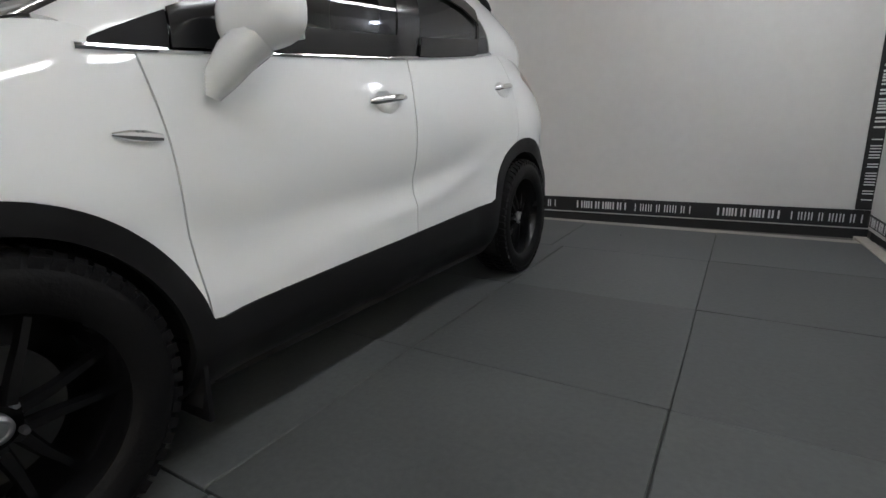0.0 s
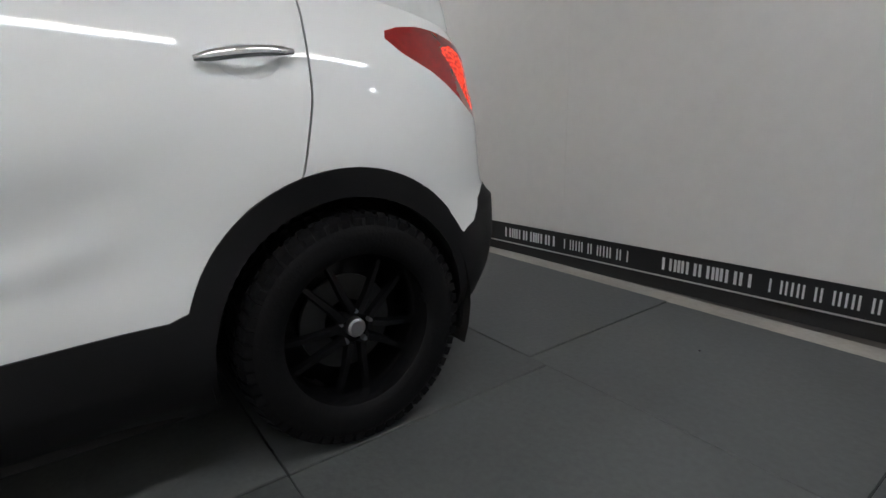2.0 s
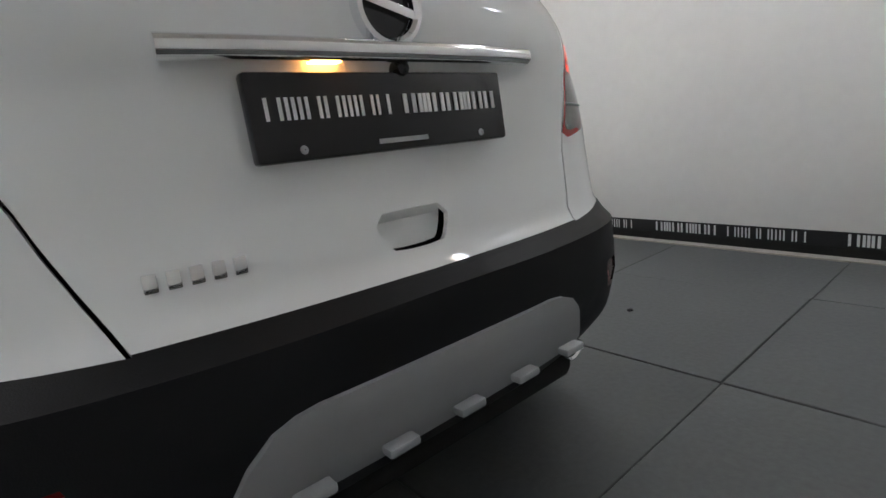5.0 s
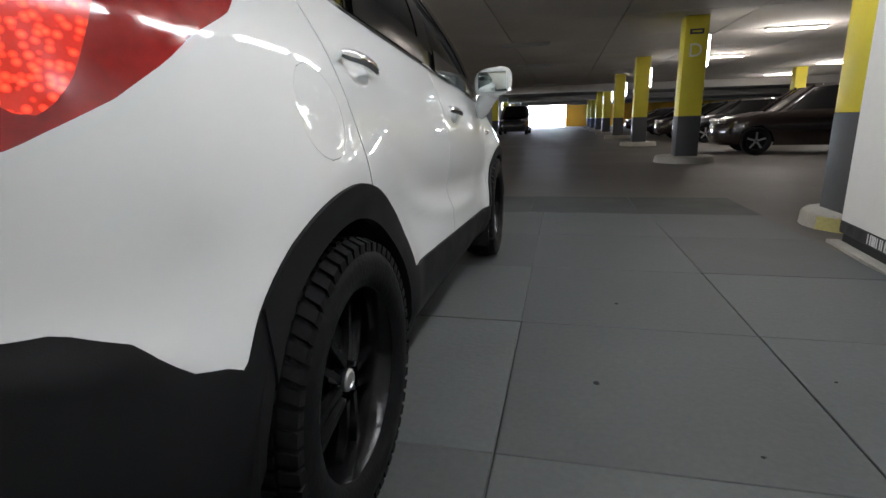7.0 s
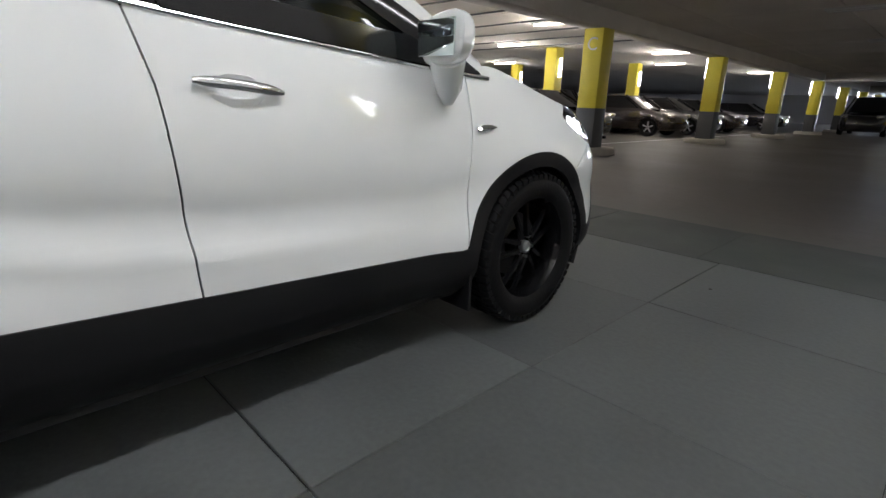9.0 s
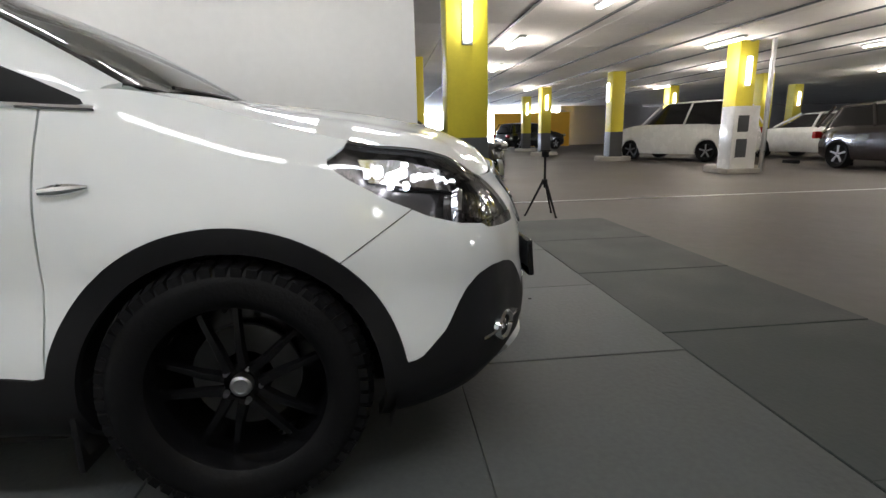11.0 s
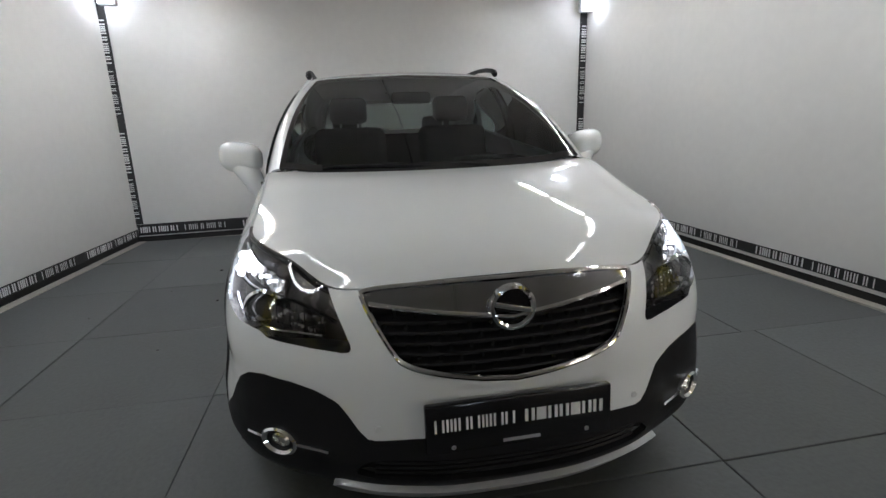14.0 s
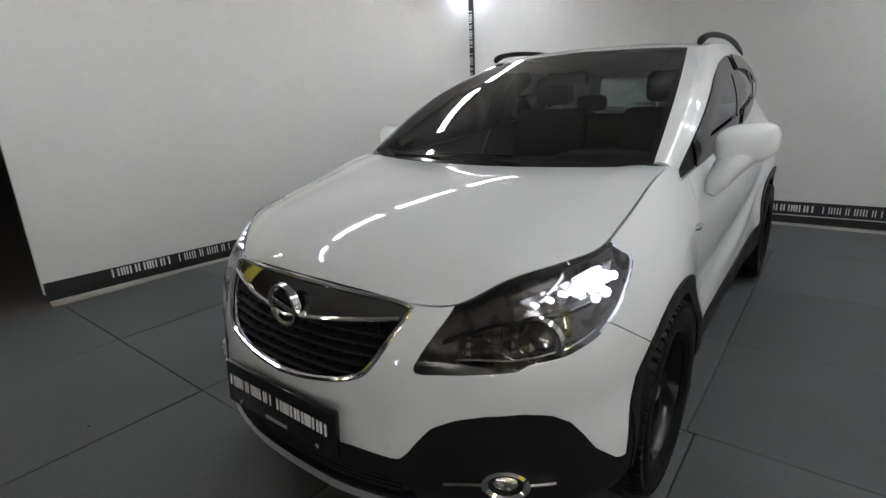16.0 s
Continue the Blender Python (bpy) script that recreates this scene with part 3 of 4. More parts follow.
def pocket(name, polys, depth, parent, label, turn):
    """A lamp housing: the polygons moved inwards by depth, with walls from the lamp's edge down to them."""
    key = lambda v: tuple(round(q, 5) for q in v[:3])
    edges = {}
    for p in polys:
        for i in range(len(p)):
            edges[(key(p[i]), key(p[(i + 1) % len(p)]))] = (p[i], p[(i + 1) % len(p)])
    walls = []
    for (a, b), (v, w) in edges.items():
        if (b, a) not in edges:
            q = inner([[v, w]], depth)[0]
            walls.append([q[0], q[1], w, v])
    return panel(name, turn(inner(polys, depth) + [p[::-1] for p in walls]), LAMP_CASE, parent, rim=0, label=label)


black_g = inside([(2.0, .72 * 4), (2.75, .72 * 4), (3.3, .715 * 4), (4.2, .71 * 4), (4.2, .6 * 4), (2, .6 * 4)], lambda v: (v[3], v[2] * 4))
head_black, head_clear = cut(head, black_g)
for sgn in (1, -1):
    f2 = flip if sgn < 0 else (lambda p: p)
    unit = pocket("headlamp", head, .075, car, "clear headlamp with projector and lit running lights", f2)
    panel("headlamp_lens", f2(head_clear), LENS, unit, rim=.004)
    panel("headlamp_trim", f2(head_black), GLOSS_BLACK, unit, rim=.02, out=.002)

    def at(u, z, off):
        p = skin(u, z, off)
        return Vector((sgn * p.x, p.y, p.z))

    aim = Matrix.Rotation(radians(90 - 12 * sgn), 4, "Z")
    c = at(4.55, .785, -.055)
    put("projector_ring", lathe("projector_ring", [(.046, 0), (.057, .004), (.066, .022), (.058, .032), (.051, .024), (.046, 0)], CHROME, 28), unit, m=Matrix.Translation(c) @ aim)
    put("projector_lens", lathe("projector_lens", [(.001, .028), (.02, .025), (.034, .014), (.041, 0), (.041, -.02)], SMOKE, 24), unit, m=Matrix.Translation(c) @ aim)
    refl = []
    for k in range(8):
        a, b = 3.0 + k * .16, 3.16 + k * .16
        lo, hi = .725 + k * .004, .775 + k * .003
        refl.append([tuple(skin(a, lo, -.05)), tuple(skin(a, hi, -.028)), tuple(skin(b, hi, -.028)), tuple(skin(b, lo, -.05))])
    panel("reflector_bowl", f2(refl), LAMP_IN, unit, rim=.008)
    band = []
    for k in range(14):
        a, b = 4.0 + k * .17, 4.17 + k * .17
        lo = lambda q: interp(q, [(4, .825), (5, .85), (6.4, .872)])
        hi = lambda q: interp(q, [(4, .86), (4.6, .885), (5.6, .918), (6.4, .922)])
        band.append([tuple(skin(a, lo(a), -.04)), tuple(skin(a, hi(a), -.015)), tuple(skin(b, hi(b), -.015)), tuple(skin(b, lo(b), -.04))])
    panel("light_guide", f2(band), LAMP_IN, unit, rim=.008)
    put("inner_bezel", tube("inner_bezel", [at(2.75 + k * .3, interp(2.75 + k * .3, [(2.75, .765), (3.6, .812), (5, .832), (6.2, .85)]), -.03) for k in range(12)], .006, GLOSS_BLACK, 6), unit, "black bezel line")
    put("inner_trim", tube("inner_trim", [at(3.0 + k * .25, interp(3.0 + k * .25, [(3, .722), (4, .728), (5.2, .752), (6, .785)]), -.03) for k in range(13)], .004, CHROME, 6), unit, "thin chrome line")
    for k in range(7):
        u = 3.05 + k * .17
        put("reflector_rib", tube("reflector_rib", [at(u, .728 + k * .003, -.042), at(u + .03, .79 + k * .004, -.022)], .0022, DIMMED_CHROME, 4), unit)
    for u, z, r in ((5.3, .872, .010), (5.6, .885, .014), (5.85, .875, .016), (6.1, .89, .016), (5.75, .85, .012), (6.05, .855, .013), (6.35, .885, .012), (5.0, .872, .007), (4.7, .862, .006), (4.4, .852, .005), (5.45, .905, .007)):
        put("led", lathe("led", [(.001, .006), (r * .7, .004), (r, 0), (r, -.01)], LED, 10), unit, m=Matrix.Translation(at(u, z, -.016)) @ aim)

    # tail lamp
    tl = pocket("tail_lamp", tail, .05, car, "lit red tail lamp", f2)
    lit_g = inside([(18.75, 1.15 * 4), (19.3, 1.165 * 4), (20.42, 1.105 * 4), (20.5, 1.045 * 4), (19.95, 1.04 * 4), (19.85, .99 * 4), (19.7, .96 * 4), (19.45, .955 * 4), (19.2, 1.0 * 4)], lambda v: (v[3], v[2] * 4))
    clear_g = inside([(19.98, 1.034 * 4), (20.53, 1.036 * 4), (20.78, .95 * 4), (20.94, .893 * 4), (20.45, .903 * 4), (20.15, .94 * 4)], lambda v: (v[3], v[2] * 4))
    lit, others = cut(tail, lit_g)
    clear, others = cut(others, clear_g)
    panel("red_lens", f2(others), RED, tl, rim=.006)
    panel("lit_lens", f2(lit), RED_LIT, tl, rim=.004, out=-.001)
    panel("reverse_lens", f2(clear), CLEAR_GREY, tl, rim=.006, out=.001)
    put("lens_divider", tube("lens_divider", [at(20.12 + k * .16, .958 + k * .0015, .002) for k in range(5)], .003, SILVER, 6), tl, "pale divider line")

    # fog lamp with chrome ring and side bars
    cf = at(3.8, .401, .004)
    fog = put("fog_lamp", lathe("fog_lamp", [(.041, -.03), (.041, .006), (.05, .014), (.058, .008), (.06, -.02)], CHROME, 32), car, "chrome-ringed fog lamp", Matrix.Translation(cf) @ Matrix.Rotation(radians(90 - 32 * sgn), 4, "Z") @ Matrix.Diagonal((1, 1.1, .76, 1)))
    put("fog_lens", lathe("fog_lens", [(.001, .004), (.025, .001), (.041, -.012)], LAMP_IN, 24), fog)
    for u0, u1, z0, z1 in ((2.82, 3.42, .391, .399), (4.2, 4.66, .401, .399)):
        put("fog_bar", tube("fog_bar", [at(u0 + (u1 - u0) * k / 4, z0 + (z1 - z0) * k / 4, .008) for k in range(5)], .006, CHROME, 6), car, "chrome bar")
    # wing vent
    vy = [1.03, .99, .95, .905]
    vent = put("wing_vent", tube("wing_vent", [(sgn * (skin(9.75 + k * .19, .866 - k * .002).x + .001), 1.0 - k * .036, .872 - k * .003) for k in range(4)], [.004, .013, .015, .010], CHROME, 10, 1.0), car, "chrome side vent")
    # handles
    for y0, y1, z0, z1, uu in ((.135, -.09, .963, .985, 12.9), (-.935, -1.165, 1.062, 1.088, 15.9)):
        pts = []
        for k in range(9):
            q = k / 8
            y, z = y0 + (y1 - y0) * q, z0 + (z1 - z0) * q
            u = solve(lambda w: y - skin(w, z)[1], 11, 17)
            p = skin(u, z, .004 + .026 * math.sin(math.pi * min(max(q, .06), .94)) ** .5)
            pts.append((sgn * p.x, p.y, p.z))
        put("door_handle", tube("door_handle", pts, [.006, .012, .013, .013, .013, .013, .013, .012, .007], CHROME, 10, 1.1), car, "chrome door handle")
    # mirror
    verts, faces = [], []
    for i in range(17):
        th = math.pi * i / 16
        for j in range(28):
            ph = 2 * math.pi * j / 28
            sx, sz, sy = math.sin(th) * math.cos(ph), math.sin(th) * math.sin(ph), math.cos(th)
            pw = lambda q, e: math.copysign(abs(q) ** e, q)
            x = .108 * pw(sx, .72)
            z = .078 * pw(sz, .7) + .012 * (x / .12)
            y = (.085 if sy > 0 else .035) * pw(sy, .8) - .25 * x * (1 if sy > 0 else .35)
            verts.append((sgn * (.938 + x), .635 + y, 1.145 + z))
    for i in range(16):
        for j in range(28):
            f = (i * 28 + j, i * 28 + (j + 1) % 28, (i + 1) * 28 + (j + 1) % 28, (i + 1) * 28 + j)
            faces.append(f if sgn > 0 else f[::-1])
    mirror = put("door_mirror", mesh("door_mirror", verts, faces, PAINT), car, "white door mirror")
    put("mirror_glass", bm_mesh("mirror_glass", box_bm(sgn * .938 - .08, sgn * .938 + .08, .592, .599, 1.092, 1.198, bevel=.003), MIRROR), mirror)
    put("mirror_arm", tube("mirror_arm", [(sgn * .845, .745, .955), (sgn * .862, .73, 1.0), (sgn * .885, .70, 1.05), (sgn * .925, .66, 1.1)], [.02, .045, .055, .06], PAINT, 14, .9), mirror)
    # mud flaps
    for ay in (AXLE - .40, -AXLE - .40):
        put("mud_flap", bm_mesh("mud_flap", box_bm(sgn * (.79 if ay > 0 else .745) - .085, sgn * (.79 if ay > 0 else .745) + .085, ay - .008, ay + .008, .15 if ay > 0 else .2, .36, bevel=.004), PLASTIC), car)

# grille
band_g = lambda v: v[2] - (.772 + .042 * min(v[0] / .39, 1) ** 1.1)
mesh_part, band = cut(grille, band_g)
panel("grille_band", band, DIMMED_CHROME, car, both=True, rim=.012, out=.003, label="wide chrome grille band")
gr = panel("grille", mesh_part, DARK, car, both=True, rim=0, out=-.035, label="black slatted grille with chrome frame")
web = []
HALF = [(.611, .02), (.62, .1), (.642, .225), (.668, .30), (.69, .322), (.755, .36), (.80, .385)]
for k in range(6):
    z = .634 + k * .0275
    half = interp(z, HALF)
    slat = []
    for q in range(-12, 13):
        p = nose(half * q / 12, z, -.010)
        slat.append([(p.x, p.y - .03, p.z + .010), (p.x, p.y, p.z + .003), (p.x, p.y + .002, p.z - .003), (p.x, p.y - .03, p.z - .004)])
    panel("grille_bar", grid(slat), PLASTIC, gr, rim=0)
    zz = z + .0137
    half2 = interp(zz, HALF) - .01
    bm = bmesh.new()
    n = int(half2 / .058)
    for q in range(-n, n + 1):
        x = q * .058 + (.029 if k % 2 else 0)
        if abs(x) < half2 and zz < .76 + .04 * (abs(x) / .38):
            p = nose(x, zz, -.02)
            box_bm(x - .005, x + .005, p.y - .02, p.y, zz - .012, zz + .012, bm=bm)
    web += [(k, bm)]
joined = bmesh.new()
for k, bm in web:
    tmp = bm_mesh("tmp", bm, GLOSS_BLACK)
    joined.from_mesh(tmp)
tagged(put("grille_web", bm_mesh("grille_web", joined, GLOSS_BLACK, smooth=False), gr), kind="stuff")
outline = [nose(x, z, .004) for x, z in ((0, .611), (.11, .621), (.23, .642), (.30, .664), (.332, .695), (.368, .758), (.40, .822), (.385, .846), (.2, .861), (0, .864))]
ring = [Vector(spline(outline, k * .3)) for k in range(31)]
ring = [p for p in ring] + [Vector((-p.x, p.y, p.z)) for p in reversed(ring[1:-1])]
put("grille_frame", tube("grille_frame", ring + [ring[0]], .008, CHROME, 8), gr, "chrome grille frame")
put("grille_line", tube("grille_line", [nose(x * .0385, .772 + .042 * (abs(x) / 10) ** 1.1, .005) for x in range(-10, 11)], .007, CHROME, 8), gr, "chrome line")


def emblem(name, y, z, turn, parent):
    e = put(name, lathe(name, [(.050, -.008), (.050, .008), (.056, .014), (.064, .012), (.066, -.008)], CHROME, 36), parent, "round chrome emblem", Matrix.Translation((0, y, z)) @ Matrix.Rotation(radians(turn), 4, "Z"))
    put("emblem_disc", lathe("emblem_disc", [(.001, -.002), (.05, -.004)], GLOSS_BLACK, 24), e)
    put("emblem_bar", bm_mesh("emblem_bar", box_bm(-.004, .01, -.062, .062, -.008, .008, bevel=.003), CHROME), e, m=Matrix.Rotation(radians(-14), 4, "X"))
    return e


emblem("front_emblem", nose(0, .80).y + .016, .80, 90, car)
emblem("rear_emblem", -1.965, 1.128, -90, car)

# tailgate fittings
def back(x, z, off=0.0):
    p = skin(solve(lambda u: abs(x) - skin(u, z)[0], 19.5, LAST), z, off)
    return Vector((x, p.y, p.z))


put("chrome_strip", tube("chrome_strip", [back(x * .0355, 1.062, .014) for x in range(-10, 11)], .02, CHROME, 12, .9), car, "broad chrome tailgate strip")
for x in (-.125,):
    put("plate_lamp", bm_mesh("plate_lamp", box_bm(x - .025, x + .025, back(0, 1.04).y - .02, back(0, 1.04).y - .002, 1.0395, 1.042), AMBER_LIT, smooth=False), car, "lit amber plate lamp")
put("rear_camera", lathe("rear_camera", [(.001, .02), (.012, .015), (.016, 0), (.016, -.02)], GLOSS_BLACK, 14), car, m=Matrix.Translation(back(.02, 1.035, .006)) @ Matrix.Rotation(radians(-90), 4, "Z"))
for k in range(5):
    p = back(-.42 + k * .028, .765, .003)
    put("badge_bar", bm_mesh("badge_bar", box_bm(p.x - .009, p.x + .009, p.y - .003, p.y + .003, .752, .778, bevel=.002), CHROME), car)
put("rear_wiper", tube("rear_wiper", [(0, -1.955, 1.225), (.1, -1.95, 1.235), (.25, -1.93, 1.25), (.33, -1.915, 1.255)], [.014, .01, .008, .005], PLASTIC, 8), car)
exhaust = put("exhaust", lathe("exhaust", [(.026, -.18), (.026, 0), (.031, .006), (.034, 0), (.034, -.18)], CHROME, 24), car, "chrome exhaust tip", pose(.53, -1.90, .318, 0, 12, -90))
for x0 in (-1, 1):
    put("wiper", tube("wiper", [(x0 * .12 - .1, 1.16, 1.095), (x0 * .12 + .1, 1.14, 1.11), (x0 * .12 + .4 if x0 > 0 else .3, 1.09, 1.118)], [.01, .008, .006], PLASTIC, 6), car)
for x in (-.385, .385):
    put("parking_sensor", lathe("parking_sensor", [(.001, .004), (.009, .004), (.011, .001)], PAINT, 14), car, m=Matrix.Translation(nose(x, .478)) @ Matrix.Rotation(radians(90), 4, "Z"))


# plate: black board with a row of white letter-sized shapes
def word_mesh(name, count, width, height, material, bold=.22, depth=.002):
    """A row of plain upright bars in count letter-sized groups, in the plane x (along), z (up), facing -y."""
    bm = bmesh.new()
    pitch = width / count
    w = pitch * .82
    s = height * bold
    for i in range(count):
        x = i * pitch
        bars = [(x + (w - s) * q / 2, x + (w - s) * q / 2 + s, 0, height) for q in ((0, 2), (0, 1, 2), (0, 2))[i % 3]]
        for x0, x1, z0, z1 in bars:
            box_bm(x0, x1, -depth, 0, z0, z1, bm=bm)
    return bm_mesh(name, bm, material, smooth=False)


def plate(name, m, w, h, parent):
    p = put(name, bm_mesh(name, box_bm(-w / 2, w / 2, -.012, .012, 0, h, bevel=.006), GLOSS_BLACK), parent, "black show plate with white block marks", m)
    tagged(put("plate_mark", word_mesh("plate_mark", 7, w * .43, h * .25, INK, .16), p, m=pose(-w * .455, -.0125, h * .46)), kind="stuff")
    tagged(put("plate_mark", word_mesh("plate_mark", 7, w * .44, h * .25, INK, .24), p, m=pose(.01, -.0125, h * .46)), kind="stuff")
    put("plate_line", bm_mesh("plate_line", box_bm(-w * .1, w * .1, -.0145, -.012, h * .1, h * .16), SILVER, smooth=False), p)
    for x in (-.36, .36):
        put("plate_screw", lathe("plate_screw", [(.001, .003), (.006, .002), (.007, 0)], STEEL, 10), p, m=Matrix.Translation((x * w, -.012, h * .12)) @ Matrix.Rotation(radians(-90), 4, "Z"))
    return p


plate("front_plate", pose(0, 2.222, .43, -4, 0, 180), .53, .142, car)
plate("rear_plate", pose(0, min(back(0, .9).y, back(0, 1.03).y) - .012, .897, -4, 0, 0), .517, .13, car)

# wheels
def spoke_mesh():
    bm = bmesh.new()
    for m in (-1, 1):
        prof = [(.045, .02, .016, .052), (.10, .026, .014, .048), (.16, .038, .012, .04), (.228, .05, .012, .028)]
        vs = []
        for r, c, hw, h in prof:
            vs.append([bm.verts.new((h + dh, m * c + dc, r)) for dc, dh in ((-hw, -.012), (-hw * .6, .006), (hw * .6, .006), (hw, -.012))])
        for a, b in zip(vs, vs[1:]):
            for k in range(3):
                bm.faces.new((a[k], b[k], b[k + 1], a[k + 1]))
    bmesh.ops.recalc_face_normals(bm, faces=bm.faces[:])
    return bm_mesh("spoke", bm, RIM)


TYRE = lathe("tyre", [(.225, -.1), (.26, -.106), (.30, -.104), (.325, -.094), (.336, -.075), (.338, -.03), (.338, .03), (.336, .075), (.327, .094), (.302, .106), (.29, .109), (.26, .108), (.238, .1), (.226, .088)], RUBBER, 72, sharp=50)
BARREL = lathe("rim", [(.226, .086), (.234, .092), (.228, .078), (.215, .05), (.21, -.02), (.215, -.09), (.05, -.06), (.05, .03), (.001, .035)], RIM, 56)
DISC = lathe("brake_disc", [(.07, -.03), (.145, -.03), (.145, -.015), (.07, -.012)], DISC_STEEL, 40)
CAP = lathe("hub_cap", [(.001, .058), (.016, .058), (.018, .061), (.022, .061), (.028, .056), (.029, .03)], STEEL, 28)
NUT = lathe("wheel_nut", [(.001, .02), (.007, .019), (.009, .0)], STEEL, 6)
SPOKE = spoke_mesh()
bm = bmesh.new()
for k in range(56):
    for row, (a, b, r0, r1) in enumerate(((.07, .104, .322, .344), (-.104, -.07, .322, .344), (.012, .062, .334, .345), (-.062, -.012, .334, .345))):
        ang = 2 * math.pi * (k + (row % 2) * .5) / 56
        hw = .0125 if row < 2 else .011
        own = []
        for rr in (r0, r1):
            for xx in (a, b):
                for tt in (-hw, hw):
                    rad = rr - (.012 if (row < 2 and abs(xx) > .1) else 0)
                    tsh = tt + (.006 if xx > (a + b) / 2 else -.006)
                    own.append(bm.verts.new((xx, rad * math.cos(ang) - tsh * math.sin(ang), rad * math.sin(ang) + tsh * math.cos(ang))))
        for q in ((0, 1, 3, 2), (4, 6, 7, 5), (0, 4, 5, 1), (2, 3, 7, 6), (0, 2, 6, 4), (1, 5, 7, 3)):
            bm.faces.new([own[i] for i in q])
bmesh.ops.recalc_face_normals(bm, faces=bm.faces[:])
TREAD = bm_mesh("tread", bm, RUBBER, smooth=False)
for sx in (1, -1):
    for sy in (1, -1):
        m = pose(sx * .785, sy * AXLE, .342, (12 if sy > 0 else 40) * sx, 0, 0 if sx > 0 else 180)
        w = put("wheel", BARREL, car, "black five-spoke alloy wheel", m)
        for name, me in (("tyre", TYRE), ("tread", TREAD), ("brake_disc", DISC), ("hub_cap", CAP)):
            put(name, me, w)
        for k in range(5):
            a = 72 * k
            put("spoke", SPOKE, w, m=Matrix.Rotation(radians(a), 4, "X"))
            put("wheel_nut", NUT, w, m=Matrix.Rotation(radians(a + 36), 4, "X") @ Matrix.Translation((.034, 0, .05)))
        ay = sy * AXLE
        verts, faces = [], []
        for k in range(25):
            a = math.pi * (-.12 + 1.24 * k / 24)
            for x in (.5, .865):
                verts.append((sx * x, ay + .41 * math.cos(a), .345 + .41 * math.sin(a)))
        for k in range(24):
            faces.append((2 * k, 2 * k + 2, 2 * k + 3, 2 * k + 1))
        faces.append(tuple(range(0, 50, 2)))
        put("wheel_liner", mesh("wheel_liner", verts, faces, DARK), car)

# unseen dark pan added under the body to block light, then the cabin
box_part("light_block_pan", (-.6, .6, -1.85, 1.95, .2, .3), DARK, car, .03)
box_part("inner_sill", (-.8, .8, -.82, .82, .2, .34), DARK, car, .02)
box_part("boot_floor", (-.62, .62, -1.85, -.9, .3, .95), DARK, car, .03)
box_part("engine_bay", (-.55, .55, 1.05, 1.9, .3, .8), DARK, car, .05)
box_part("dashboard", (-.72, .72, .55, 1.05, .80, 1.065), DASH, car, .06, seg=3)
box_part("instrument_hood", (-.56, -.18, .55, .78, 1.04, 1.10), DASH, car, .03, seg=3)
box_part("centre_console", (-.12, .12, -.2, .6, .4, .8), DASH, car, .04)
for x in (-.37, .37):
    box_part("seat_base", (x - .26, x + .26, -.2, .32, .55, .72), SEAT, car, .07, seg=3)
    b = box_part("seat_back", (-.25, .25, -.07, .07, 0, .62), SEAT, car, .06, seg=3)
    b.matrix_basis = pose(x, -.22, .66, 14)
    box_part("headrest", (x - .13, x + .13, -.44, -.34, 1.29, 1.47), SEAT, car, .045, seg=3)
    for dx in (-.06, .06):
        put("headrest_post", tube("headrest_post", [(x + dx, -.38, 1.2), (x + dx, -.39, 1.32)], .006, STEEL, 6), car)
box_part("rear_bench", (-.62, .62, -1.0, -.45, .55, .74), SEAT, car, .07, seg=3)
box_part("rear_backrest", (-.62, .62, -1.12, -.98, .72, 1.2), SEAT, car, .06, seg=3)
for x in (-.38, .38):
    box_part("rear_headrest", (x - .12, x + .12, -1.12, -1.03, 1.22, 1.34), SEAT, car, .04, seg=3)
wheel_ring = [(0, .185 * math.cos(a), .185 * math.sin(a)) for a in (2 * math.pi * k / 28 for k in range(29))]
sw = put("steering_wheel", tube("steering_wheel", [(a[1], 0, a[2]) for a in wheel_ring], .016, DASH, 8), car, m=pose(-.37, .46, .93, -25))
put("steering_hub", bm_mesh("steering_hub", box_bm(-.15, .15, -.02, .03, -.05, .05, bevel=.02), DASH), sw)
box_part("rear_view_mirror", (-.12, .12, .22, .26, 1.40, 1.47), PLASTIC, car, .02)


# ---- the booth and the garage ----
CEILING = 2.85
SUNK = -.02


def structure(ob, label="", category=""):
    return tagged(ob, label, category, kind="structure")


structure(box_part("floor", (-60, 45, -20, 90, SUNK - .2, SUNK), CONCRETE), "worn brown-grey concrete garage floor", "floor")
mats = structure(box_part("tile_bed", (-2.93, 3.17, -3.03, 2.985, SUNK, SUNK + .006), GAP_DARK), "dark bed under the rubber floor tiles", "floor")
GX = [-2.95, -1.95, -.92, .11, 1.155, 2.18, 3.2]
GY = [-3.05, -2.04, -1.02, -.01, .94, 1.94, 2.99, 4.12]


def leaning_wall(name, a, b, thick, z0, z1, label):
    """A board wall from a to b, its face to the left of that way."""
    d = Vector((b[0] - a[0], b[1] - a[1], 0))
    w = structure(put(name, bm_mesh(name, box_bm(0, d.length, -thick, 0, z0, z1, bevel=.003, seg=1), WALL)), label, "wall")
    w.matrix_basis = Matrix.Translation((a[0], a[1], 0)) @ Matrix.Rotation(math.atan2(d.y, d.x), 4, "Z")
    return w, d.length


